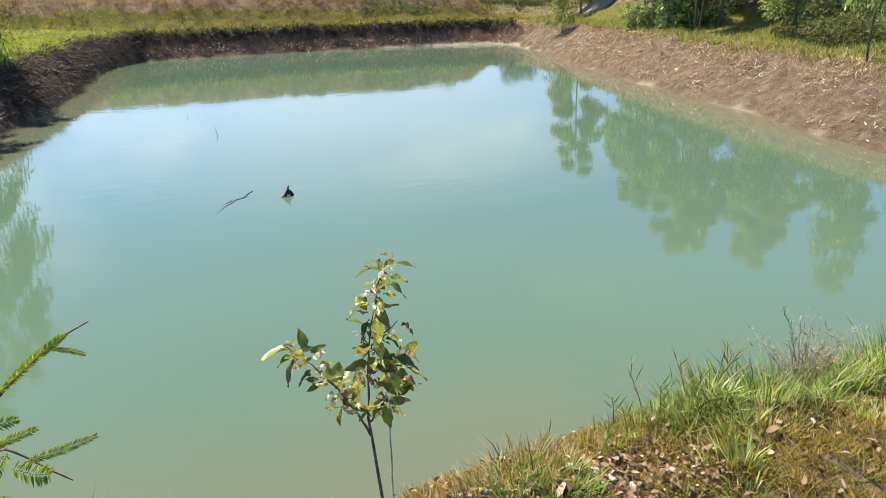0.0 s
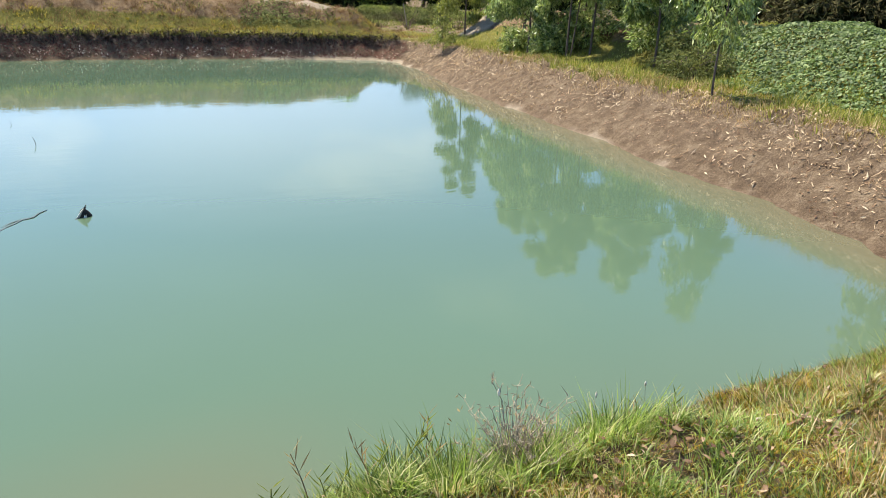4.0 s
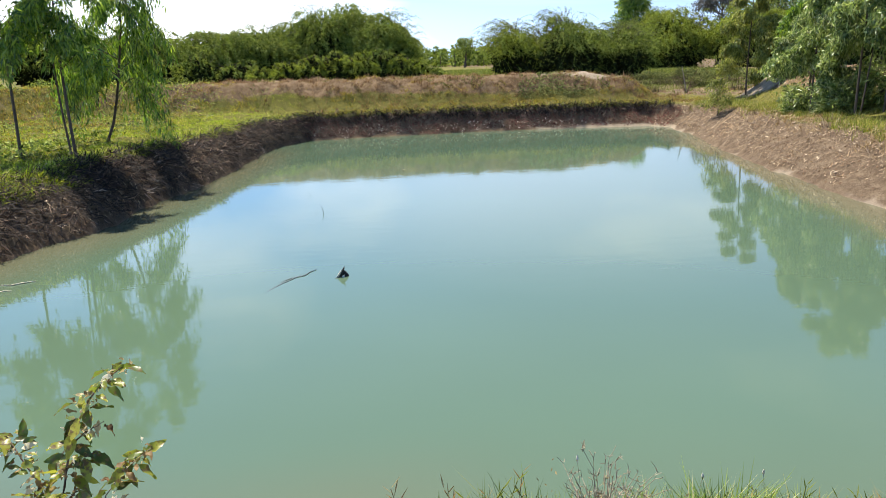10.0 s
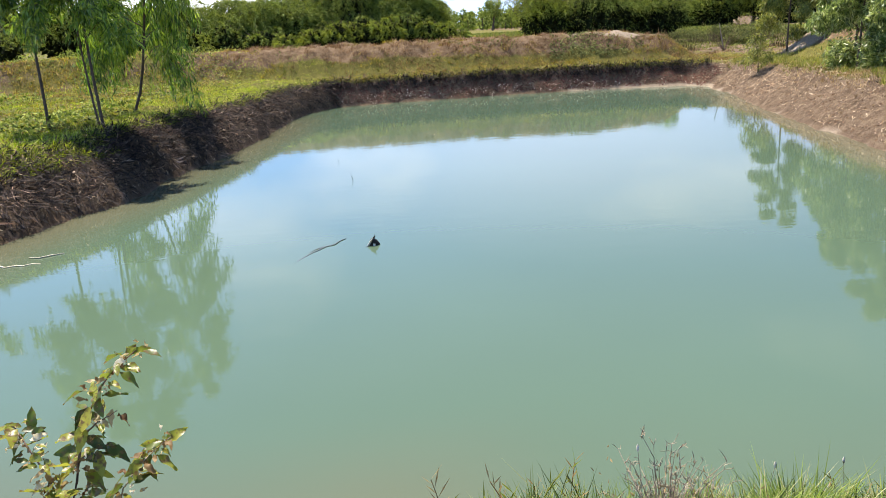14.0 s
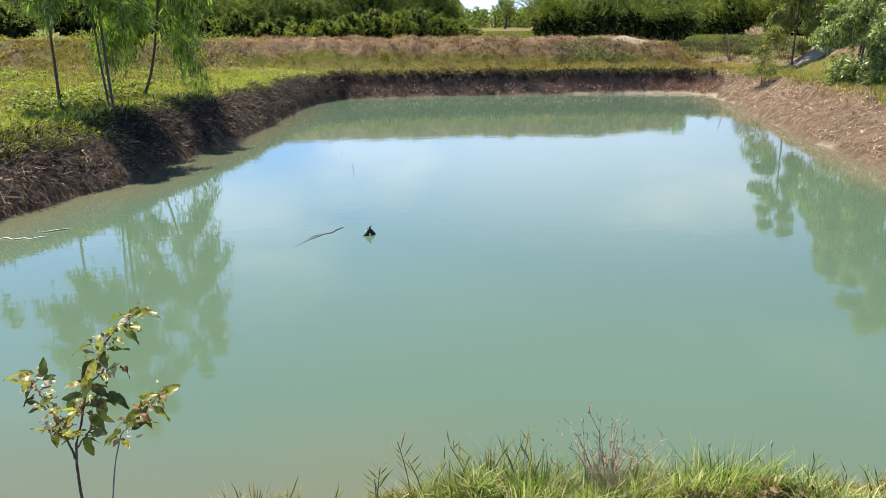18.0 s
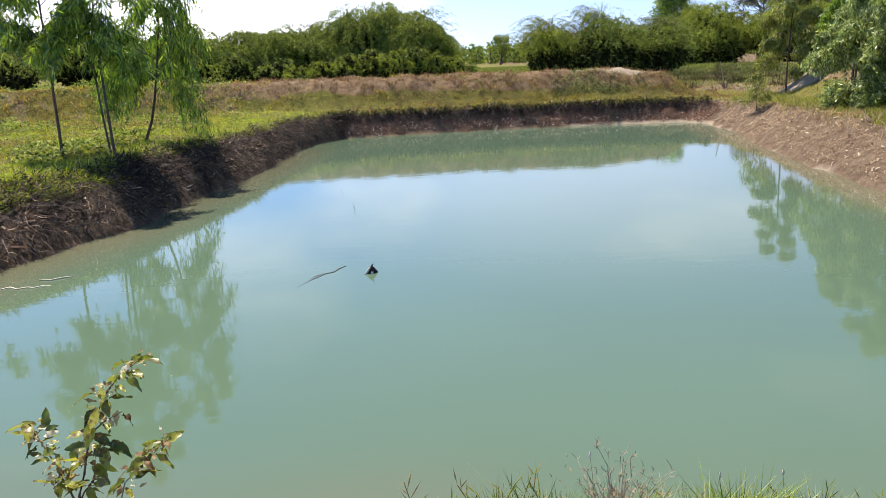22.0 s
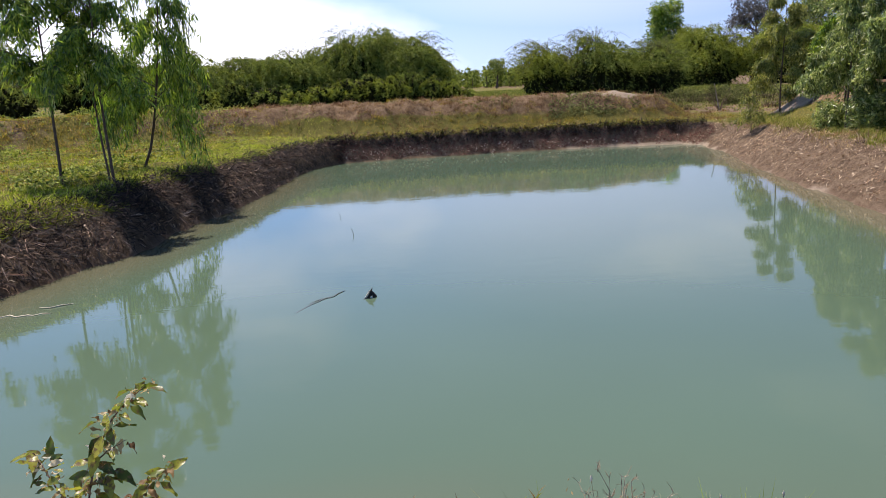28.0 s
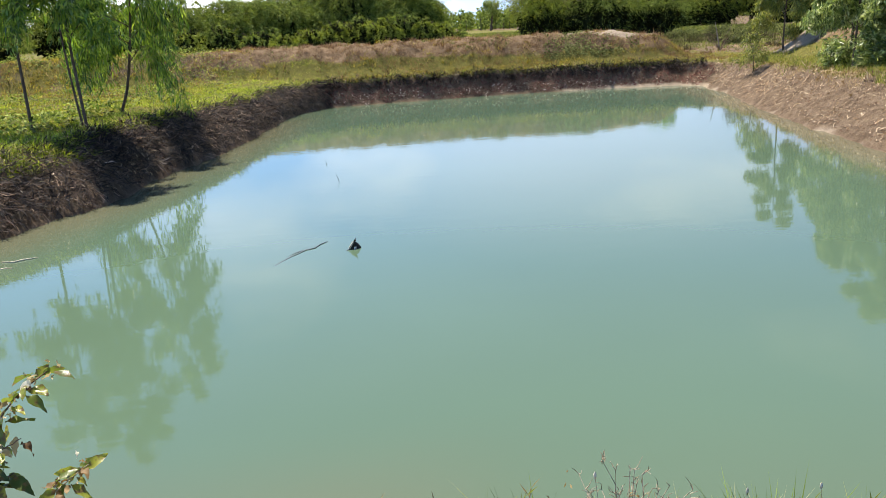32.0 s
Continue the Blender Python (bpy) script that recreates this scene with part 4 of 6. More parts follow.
droop_tree("eucalyptus_tree", (9.3, 6.05), 1.9, 0.6, 0.3, 2600, "small leafy eucalyptus sapling by the creepers", leaf=M_EUCA_BLUE, seed=27, leaf_length=0.12, leaf_width=0.03, group="trees on the sunny bank", thick=0.014, taper=.7)
for k, (x, y, rx, h) in enumerate([(11.85, 17.0, .55, .75), (12.6, 16.6, .8, 1.0), (12.3, 13.6, .8, .9), (11.9, 18.4, .5, .6), (13.3, 15.0, .9, 1.0)]):
    dome_bush("shrub", (x, y), (rx, rx * .85, h), 1500, "leafy grey-green regrowth between the trunks", leaf=M_EUCA_BLUE, seed=120 + k, sprays=18, leaf_length=0.14, leaf_width=0.035, group="regrowth between the trees")
for k, (x, y, rx, h) in enumerate([(10.9, 11.3, .55, .5), (11.7, 11.9, .7, .7)]):
    dome_bush("brush", (x, y), (rx, rx * .8, h), 1000, "low greyish brush of thin twigs beside the creepers", leaf=M_WEED, seed=130 + k, sprays=26, leaf_length=0.10, leaf_width=0.03, group="brush beside the creepers")
for k, (x, y, rx, h) in enumerate([(19.5, 46, 1.3, .5), (22.5, 47, 1.5, .6), (16.8, 33.5, .6, .35), (25, 47, 1.8, .9)]):
    dome_bush("brush", (x, y), (rx, rx * .8, h), 2200, "low dry brownish brush on rough ground", leaf=M_WEED, seed=30 + k, sprays=10, leaf_length=0.16, leaf_width=0.05, group="dry brush at the corner")
droop_tree("shrub", (11.3, 21.7), 1.1, 0.48, 0.08, 1000, "small bright green shrub at the corner of the pond", leaf=M_YOUNG, seed=21, leaf_length=0.11, leaf_width=0.03, thick=0.008, taper=.6, droop=.55)

# thickets across the field behind the spoil bank
for k, (x, y, rx, ry, h, n, mat) in enumerate([
        (0.0, 86, 8.2, 5.0, 8.3, 30000, M_THORN), (5.8, 84, 4.6, 4, 7.2, 18000, M_THORN), (-7.0, 85, 5.8, 4.5, 6.3, 20000, M_THORN), (-12.6, 84, 5.2, 4.5, 5.3, 16000, M_THORN),
        (-19, 82, 5.4, 5, 6.2, 15000, M_THORN), (-26, 78, 6.2, 5, 6.6, 16000, M_THORN), (-33, 72, 6.7, 5, 8.6, 18000, M_THORN), (-42, 66, 7, 5, 9.5, 16000, M_THORN), (-24, 52, 4.2, 3, 3.6, 12000, M_THORN),
        (13.8, 57, 2.9, 2.6, 4.2, 14000, M_THORN_LIGHT), (17.4, 56, 3.7, 3.2, 4.7, 18000, M_THORN), (21.8, 57, 3.6, 3.2, 4.2, 18000, M_THORN), (40.0, 88, 7.0, 5, 7.2, 22000, M_THORN_LIGHT), (48.5, 85, 7.0, 5.5, 7.4, 22000, M_THORN_LIGHT),
        (57, 78, 7.4, 6, 8.4, 16000, M_THORN), (60, 64, 6.9, 6, 8.0, 16000, M_THORN), (60, 51, 6.4, 6, 8.0, 14000, M_THORN), (58, 39, 6.4, 6, 7.6, 14000, M_THORN), (56, 27, 6.4, 6, 7.6, 14000, M_THORN), (53, 15, 6.4, 6, 7.6, 12000, M_THORN)]):
    close = y < 60 and x < 30
    bamboo_thicket("thicket", (x, y), (rx, ry, h), int(n * (3.8 if -24 < x < 50 else 1.8)), "tall light green bamboo thicket with feathery tops" if mat is M_THORN_LIGHT else "tall dark green bamboo thicket with arching feathery tops", leaf=mat, seed=40 + k, group="thickets round the pond", plumes=220 if close else 120, strand=0.8 if close else 1.3, leaf_length=0.21 if close else 0.32, leaf_width=0.037 if close else 0.057, ragged=0.4, plume_way=2.4 if close and x < 20 else None, waist=0.46 if close else 0.5, bare_to=0.36 if close else 0.16)
for k, (x, y, rx, h) in enumerate([(20.0, 19.0, 2.6, 3.4), (19.6, 14.2, 2.6, 3.1), (19.2, 9.6, 2.5, 3.0), (18.6, 5.2, 2.4, 2.8), (17.5, 1.2, 2.2, 2.6)]):
    bamboo_thicket("thicket", (x, y), (rx, rx, h), 16000, "dark tangled brush behind the mound of creepers", leaf=M_DARKBRUSH, seed=110 + k, group="brush behind the mound", plumes=60, strand=0.7, leaf_length=0.16, leaf_width=0.05, ragged=0.8)
for k, (x, y, rx, h, mat) in enumerate([(-9.2, 78, 2.0, 2.6, 0), (-6.8, 77, 1.2, 1.7, 1), (-4.2, 78, 1.6, 2.5, 1), (-1.9, 77.5, 1.5, 3.3, 1), (.6, 78, 1.7, 3.6, 1), (2.9, 77, 1.6, 3.1, 1), (4.8, 78, 1.5, 3.7, 0), (6.9, 77.5, 1.4, 2.8, 1), (8.6, 78, 1.3, 2.2, 1), (-15.5, 77, 2.0, 3.0, 1), (-12.6, 77.5, 1.8, 3.6, 0), (-18, 75, 1.4, 2.4, 1), (-20.4, 74, 1.5, 4.8, 1), (-22.3, 74, 1.2, 3.0, 0), (10.4, 79, 1.0, 1.2, 0)]):
    bamboo_thicket("shrub", (x, y), (rx * 1.25, rx, h * .92), 8000, "low lighter green shrub in front of the thicket" if mat else "low dull green shrub in front of the thicket", leaf=M_THORN_LIGHT if mat else M_THORN, seed=70 + k, group="shrubs behind the spoil bank", plumes=5, strand=0.8, leaf_length=0.26, leaf_width=0.075, ragged=1.5, waist=0.8)


def tall_tree(where, height, rx, label, leaf, seed, count=9000):
    """A distant full-grown tree: trunk, spreading limbs and leaf clumps with gaps."""
    r = np.random.default_rng(seed)
    tree = thing("tree", (where[0], where[1], float(land(*where))), label, "tree")
    s = np.linspace(0, 1, 8)
    part("trunk", mesh_of("trunk", *tube(np.stack([0.5 * np.sin(2 * s), 0.3 * s, height * 0.8 * s], 1), 0.24 * (1 - s) + 0.04, 8), M_BARK, True), tree)
    limbs, bases, ways = [], [], []
    for k in range(26):
        u = r.uniform(0.35, 0.98)
        a = r.uniform(0, 6.28)
        g = rx * r.uniform(0.5, 1.0) * (1.15 - u * 0.6)
        root = np.array([0.5 * np.sin(2 * u * .8), 0.3 * u, height * 0.8 * u])
        end = root + [np.cos(a) * g, np.sin(a) * g, height * 0.16]
        limbs.append(tube(root + np.outer(s, end - root), np.linspace(0.06, 0.015, 8), 4))
        m = count // 26
        d = unit(r.normal(size=(m, 3)))
        bases.append(end + d * r.uniform(0.3, 1.0, (m, 1)) * [rx * .38, rx * .38, height * 0.09])
        ways.append(d + r.normal(0, .5, (m, 3)) + [0, 0, -.6])
    part("branchwork", mesh_of("branchwork", *joined(limbs), M_BARK, True), tree)
    bases, ways = np.concatenate(bases), np.concatenate(ways)
    part("crown", mesh_of("crown", *leaves(bases, ways, 0.4 * r.uniform(.6, 1.3, len(bases)), 0.13), leaf), tree)


tall_tree((38.0, 95), 10.6, 2.6, "tall green tree standing above the thickets", M_EUCA, 91)
tall_tree((32.4, 187.5), 7.4, 2.6, "round dark tree standing in the distant row", M_THORN, 94, 4000)
tall_tree((48.5, 93), 10.6, 3.6, "dull purplish tree above the thickets", M_PURPLE, 92, 5000)
tall_tree((55.0, 90), 11.5, 4.0, "dark tree above the thickets", M_EUCA_BLUE, 93)


def far_wood():
    """The line of trees over the far field."""
    r = np.random.default_rng(5)
    bases, ways, poles = [], [], []
    for k in range(1300):
        x, y = r.uniform(-160, 260), r.uniform(215, 300)
        h, w = r.uniform(4.0, 6.4), r.uniform(0.9, 1.7)
        if r.random() < 0.02:
            h, w = r.uniform(6.5, 8), r.uniform(2, 3)
        g = float(land(x, y))
        poles.append(tube(np.array([[x, y, g], [x, y, g + h * .5], [x, y, g + h * .95]]), np.array([.12, .09, .03]), 4))
        m = 90
        e = r.uniform(0.12, 1, m)
        d = unit(r.normal(size=(m, 3)))
        bases.append(np.stack([x + d[:, 0] * w * (1.1 - .75 * e), y + d[:, 1] * w * (1.1 - .75 * e), g + e * h], 1))
        ways.append(d + [0, 0, -.3])
    bases, ways = np.concatenate(bases), np.concatenate(ways)
    wood = thing("far_trees", (0, 0, 0), "distant line of slim green trees beyond the field", "trees", kind="stuff")
    part("trunk", mesh_of("trunk", *joined(poles), M_BARK), wood)
    part("foliage", mesh_of("foliage", *slips(bases, ways, 1.2 * r.uniform(.6, 1.2, len(bases)), 0.62), M_THORN), wood)


far_wood()


# ---- grass and litter ----
def sward(name, area, n, height, reach, width, material, label, accept, bow=0.5, category="grass"):
    """Many blades over a stretch of the plan, as one sheet of grass."""
    p = scatter(*area, n, accept)
    m = len(p)
    h = height * rng.gamma(6, 1 / 6, m)
    a = rng.uniform(0, 2 * np.pi, m)
    lean = (np.stack([np.cos(a), np.sin(a)], 1) * (h * reach * rng.uniform(0.2, 1.0, m))[:, None])
    p[:, 2] -= 0.01
    w = width * rng.uniform(0.7, 1.4, m)
    ob = new(name, mesh_of(name, *(sprigs(p, h, lean, w) if width > .0075 or height < .05 else blades(p, h, lean, w, bow)), material))
    return tagged(ob, label, category, kind="stuff")


def on_green(x, y):
    g, d, q = cover(x, y)
    return g * (0.35 + 0.65 * step(0.35, 0.55, wave(x, y, 0.8, 8)))


def on_dry(x, y):
    g, d, q = cover(x, y)
    return d * 0.8 * (1 - g * 0.7)


def on_face(x, y, low=0.0, high=1.25):
    d, w, h = shore_distance(x, y)
    return ((d > low * w) & (d < high * w)) * 1.0


sward("grass_shaded_bank", (-9, -1, 7.5, 27.6), 230000, 0.055, 1.3, 0.0105, M_GRASS, "short bright yellow-green grass on the shaded bank", on_green)
sward("grass_behind_saplings", (-20, -9, 9, 30), 80000, 0.055, 1.3, 0.014, M_OLIVE, "short yellow-green grass behind the saplings", on_green)
sward("grass_end_bank", (-1, 13.5, 25.3, 28.5), 55000, 0.035, 1.2, 0.014, M_OLIVE, "short yellow-green grass along the far bank", on_green)
sward("grass_sunny_bank", (7.6, 16, 3.5, 25), 130000, 0.04, 1.3, 0.012, M_BANKGREEN, "yellow-green grass along the sunny bank", on_green)
sward("dry_grass_sunny_bank", (7.2, 12.5, 3.5, 25), 42000, 0.07, 1.5, 0.010, M_STRAW, "dry straw-coloured grass on the sunny bank", lambda x, y: on_face(x, y, 0.75, 1.9) * step(.35, .6, wave(x, y, 1.1, 12)))
sward("olive_grass_sunny_bank", (7.6, 14, 3.5, 25), 60000, 0.055, 1.3, 0.012, M_OLIVE, "olive and brownish grass mixed into the sunny bank", lambda x, y: on_green(x, y) * step(.4, .6, wave(x, y, .9, 46)))
def tussocks(name, area, n, per, spread, height, reach, width, material, label, accept, down=0.0, category="grass"):
    """Grass that grows in clumps, joined over a stretch of the plan."""
    c = scatter(*area, n, accept)
    m = len(c)
    size = rng.gamma(4, 0.25, m)
    a = rng.uniform(0, 2 * np.pi, (m, per))
    q = np.sqrt(rng.random((m, per))) * spread * size[:, None]
    x, y = c[:, :1] + np.cos(a) * q, c[:, 1:2] + np.sin(a) * q
    p = np.stack([x, y, land(x, y) - 0.01], -1).reshape(-1, 3)
    h = (height * size[:, None] ** 0.6 * rng.uniform(0.4, 1.25, (m, per))).ravel()
    lean = np.stack([np.cos(a), np.sin(a)], -1).reshape(-1, 2) * (h * reach * rng.uniform(0.2, 1.0, m * per))[:, None]
    if down:
        e = 0.1
        gx = (land(p[:, 0] + e, p[:, 1]) - land(p[:, 0] - e, p[:, 1])) / (2 * e)
        gy = (land(p[:, 0], p[:, 1] + e) - land(p[:, 0], p[:, 1] - e)) / (2 * e)
        slope = np.stack([-gx, -gy], 1)
        lean = lean + slope * (h * down)[:, None]
        h = h * (1 - 0.9 * np.minimum(np.hypot(gx, gy), 1.6) * rng.uniform(0.3, 1.3, len(h)))
    w = width * rng.uniform(0.7, 1.4, m * per)
    return tagged(new(name, mesh_of(name, *(sprigs(p, h, lean, w) if width > .0075 and not down or height < .045 else blades(p, h, lean, w)), material)), label, category, kind="stuff")


sward("dry_grass_berm", (-20, 19, 24, 31.5), 40000, 0.03, 1.8, 0.014, M_DRYBROWN, "short dry grass on the spoil bank", lambda x, y: on_dry(x, y) * 0.8)
tussocks("dry_tussocks_berm", (-20, 19, 24, 31), 6200, 20, 0.12, 0.11, 1.0, 0.016, M_DRYBROWN, "brown dry tussocks on the spoil bank", lambda x, y: on_dry(x, y) * step(.3, .6, wave(x, y, 1.0, 17)))
tussocks("olive_tussocks_berm", (-20, 19, 24, 31), 9000, 16, 0.11, 0.085, 1.2, 0.015, M_OLIVE, "thin olive grass tussocks on the spoil bank", lambda x, y: step(.06, .2, crest_height(x, y, CREST)) * (1 - .75 * step(.45, .85, crest_height(x, y, CREST))) * step(.3, .6, wave(x, y, .9, 9)) * (1 - bare_soil(x, y)))
tussocks("meadow_tussocks", (-16, -3.5, 13, 28), 5200, 16, 0.10, 0.06, 1.4, 0.011, M_OLIVE, "darker tussocks in the grass behind the saplings", lambda x, y: step(1.2, 2.6, shore_distance(x, y)[0]) * step(.35, .6, wave(x, y, .9, 24)))
tussocks("brown_patches_meadow", (-16, -4.5, 13, 28), 2400, 16, 0.11, 0.08, 1.2, 0.014, M_DRYBROWN, "brown dead grass in patches behind the saplings", lambda x, y: step(1.8, 3.2, shore_distance(x, y)[0]) * step(.45, .65, wave(x, y, .6, 25)))
sward("olive_slope", (-20, -3.8, 14, 29.5), 60000, 0.06, 1.2, 0.016, M_OLIVE, "rough olive grass on the slope behind the saplings", lambda x, y: step(1.8, 3.0, shore_distance(x, y)[0]) * (1 - step(-6.5, -3.8, x)) * step(.3, .55, wave(x, y, .9, 44)))
tussocks("verge_tussocks_end_bank", (-1.4, 11.6, 25.3, 27.4), 2600, 18, 0.09, 0.06, 1.1, 0.014, M_OLIVE, "olive tussocks along the edge of the far bank", lambda x, y: on_face(x, y, 1.0, 2.4))
tussocks("brown_tussocks_end_bank", (-1.4, 12.6, 25.3, 28.2), 2400, 18, 0.09, 0.055, 1.2, 0.014, M_DRYBROWN, "brown dead tussocks on the verge of the far bank", lambda x, y: on_face(x, y, 1.05, 4.2) * step(.35, .6, wave(x, y, 1.1, 35)))
tussocks("dark_weeds_berm", (-8, 12, 26.6, 28.8), 420, 14, 0.11, 0.07, 1.3, 0.03, M_WEED, "low weeds scattered on the spoil bank", lambda x, y: step(.5, .7, wave(x, y, 1.2, 36)))
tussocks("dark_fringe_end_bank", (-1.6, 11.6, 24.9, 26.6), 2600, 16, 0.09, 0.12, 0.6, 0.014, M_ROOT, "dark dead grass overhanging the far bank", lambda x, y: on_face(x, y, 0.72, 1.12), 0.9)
tussocks("dark_tussocks_shaded_bank", (-7, -0.8, 6, 25.5), 4200, 20, 0.12, 0.14, 0.9, 0.010, M_ROOT, "long dark brown dead strands with painted shade on the shaded bank", lambda x, y: on_face(x, y, 0.15, 1.15) * (x < 0) * step(.3, .55, wave(x, y, 1.3, 26)), 1.0)
tussocks("grass_lip_shaded_bank", (-7.5, -3, 7.5, 14), 3000, 20, 0.10, 0.10, 1.0, 0.010, M_GRASS, "green grass spilling over the lip of the shaded bank", lambda x, y: on_face(x, y, 0.55, 1.15) * (x < 0) * (1 - step(12.4, 13.6, y)), 0.8)
tussocks("straw_edge_sunny_bank", (6.8, 12.5, 3.5, 24.5), 1500, 20, 0.08, 0.13, 0.9, 0.009, M_STRAW, "ragged straw tufts along the top of the sunny bank", lambda x, y: on_face(x, y, 0.8, 1.5) * step(.4, .6, wave(x, y, 1.0, 27)))
tussocks("green_edge_sunny_bank", (6.8, 13.5, 3.5, 24.5), 4200, 24, 0.11, 0.14, 1.0, 0.011, M_BANKGREEN, "yellow-green tufts along the top of the sunny bank", lambda x, y: on_face(x, y, 0.95, 2.6) * step(.35, .6, wave(x, y, 1.1, 28)))


sward("rough_grass_corner", (10, 32, 28.0, 62), 70000, 0.09, 1.4, 0.03, M_FIELD, "rough tufted grass and weeds at the corner of the field", lambda x, y: 0.15 + step(.4, .65, wave(x, y, .5, 31)))
sward("field_grass", (4, 40, 50, 130), 60000, 0.16, 1.2, 0.09, M_FIELD, "green grass of the flat field beyond the bank", lambda x, y: 0.9 + 0 * x)
tussocks("brush_stalks_corner", (10.5, 24, 29.5, 52), 2600, 18, 0.25, 0.30, 0.9, 0.02, M_DARKBRUSH, "low dark brush and dead stalks at the corner of the field", lambda x, y: step(.45, .65, wave(x, y, .45, 81)))
sward("rough_straw_corner", (10, 32, 28.8, 62), 30000, 0.08, 1.7, 0.03, M_BRUSH, "dry tufts at the corner of the field", lambda x, y: step(.5, .7, wave(x, y, .6, 32)))


def hanging_stalks(name, area, n, length, label, accept, material=M_ROOT, width=0.016, fall=1.0):
    """Dead stalks that lie down the face of the bank."""
    p = scatter(*area, n, accept)
    m = len(p)
    e = 0.08
    gx = (land(p[:, 0] + e, p[:, 1]) - land(p[:, 0] - e, p[:, 1])) / (2 * e)
    gy = (land(p[:, 0], p[:, 1] + e) - land(p[:, 0], p[:, 1] - e)) / (2 * e)
    down = unit(np.stack([-gx, -gy, -(gx ** 2 + gy ** 2)], 1))
    normal = unit(np.stack([-gx, -gy, np.ones(m)], 1))
    first = unit(down * fall + rng.normal(0, 0.6, (m, 3)) + normal * 0.25)
    second = unit(first + rng.normal(0, 0.75, (m, 3)) + down * 0.3)
    across = unit(np.cross(first, normal + rng.normal(0, .4, (m, 3)))) * (width * rng.uniform(0.5, 1.3, (m, 1)) / 2)
    ll = length * rng.uniform(0.3, 0.8, (m, 1))
    root = p + normal * rng.uniform(0.0, 0.06, (m, 1))
    mid = root + first * ll
    v = np.stack([root - across * .7, root + across * .7, mid + across, mid - across, mid + second * ll * rng.uniform(.6, 1.2, (m, 1))], 1).reshape(-1, 3)
    k = 5 * np.arange(m)[:, None]
    f = np.concatenate([k + [0, 1, 2], k + [0, 2, 3], k + [3, 2, 4]], 1).reshape(-1, 3)
    return tagged(new(name, mesh_of(name, v, f, material)), label, "dead grass", kind="stuff")


# the stalks' colour holds their own brown and the overhanging grass's shade
hanging_stalks("dead_stalks_shaded_bank", (-7, -0.8, 6, 25.5), 135000, 0.19, "dark brown tangled dead stalks with painted shade hanging down the shaded bank", lambda x, y: on_face(x, y, 0.02, 1.1) * step(1.5, -0.5, x - (y - 20) * .1), width=0.0105)
hanging_stalks("pale_stalks_shaded_bank", (-7, -0.8, 6, 25.5), 3200, 0.16, "pale dry stalks caught on the dark shaded bank", lambda x, y: on_face(x, y, 0.02, 1.05) * step(1.5, -0.5, x - (y - 20) * .1) * (.25 + .75 * step(.4, .6, wave(x, y, 1.6, 51))), M_FLECK, 0.02, 0.8)
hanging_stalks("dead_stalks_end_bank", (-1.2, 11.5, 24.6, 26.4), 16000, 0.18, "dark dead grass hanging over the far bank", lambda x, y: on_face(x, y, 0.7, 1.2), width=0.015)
hanging_stalks("dry_twigs_sunny_bank", (6.5, 12, 3.4, 24.5), 7000, 0.17, "pale dry twigs and strips of bark along the top of the sunny bank", lambda x, y: on_face(x, y, 0.62, 1.3) * step(.45, .65, wave(x, y, 1.1, 39)), M_LITTER, 0.014, 0.2)
hanging_stalks("grass_fringe_shaded_bank", (-7, -0.8, 6, 26.5), 110000, 0.12, "grass hanging over the edge of the bank", lambda x, y: on_face(x, y, 0.52, 1.3) * (x < 0) * np.maximum(step(.80, .92, shore_distance(x, y)[0] / shore_distance(x, y)[1]), .8 * (1 - step(12, 13.5, y))), M_GRASS, 0.011, 0.5)
hanging_stalks("grass_fringe_end_bank", (-1.2, 11.5, 24.8, 26.5), 16000, 0.12, "grass hanging over the edge of the far bank", lambda x, y: on_face(x, y, 0.9, 1.4), M_BANKGREEN, 0.014, 0.4)


def litter(name, area, n, length, width, label, accept, material=M_LITTER, rise=0.012, tilt=0.22, plain=False):
    """Leaves lying on or low over the ground."""
    p = scatter(*area, n, accept)
    m = len(p)
    e = 0.06
    gx = (land(p[:, 0] + e, p[:, 1]) - land(p[:, 0] - e, p[:, 1])) / (2 * e)
    gy = (land(p[:, 0], p[:, 1] + e) - land(p[:, 0], p[:, 1] - e)) / (2 * e)
    normal = unit(np.stack([-gx, -gy, np.ones(m)], 1) + rng.normal(0, tilt, (m, 3)))
    if callable(rise):
        p[:, 2] += rise(p[:, 0], p[:, 1]) * rng.random(m)
        rise = 0.02
    way = unit(np.cross(normal, rng.normal(size=(m, 3))))
    ll, ww = length * rng.uniform(0.5, 1.3, m), width * rng.uniform(0.6, 1.4, m)
    v, f = leaves(p + normal * rise, way, ll, ww, 0.2, normal) if plain else curled_leaves(p + normal * rise, way, ll, ww, normal)
    return tagged(new(name, mesh_of(name, v, f, material)), label, "fallen leaves", kind="stuff")


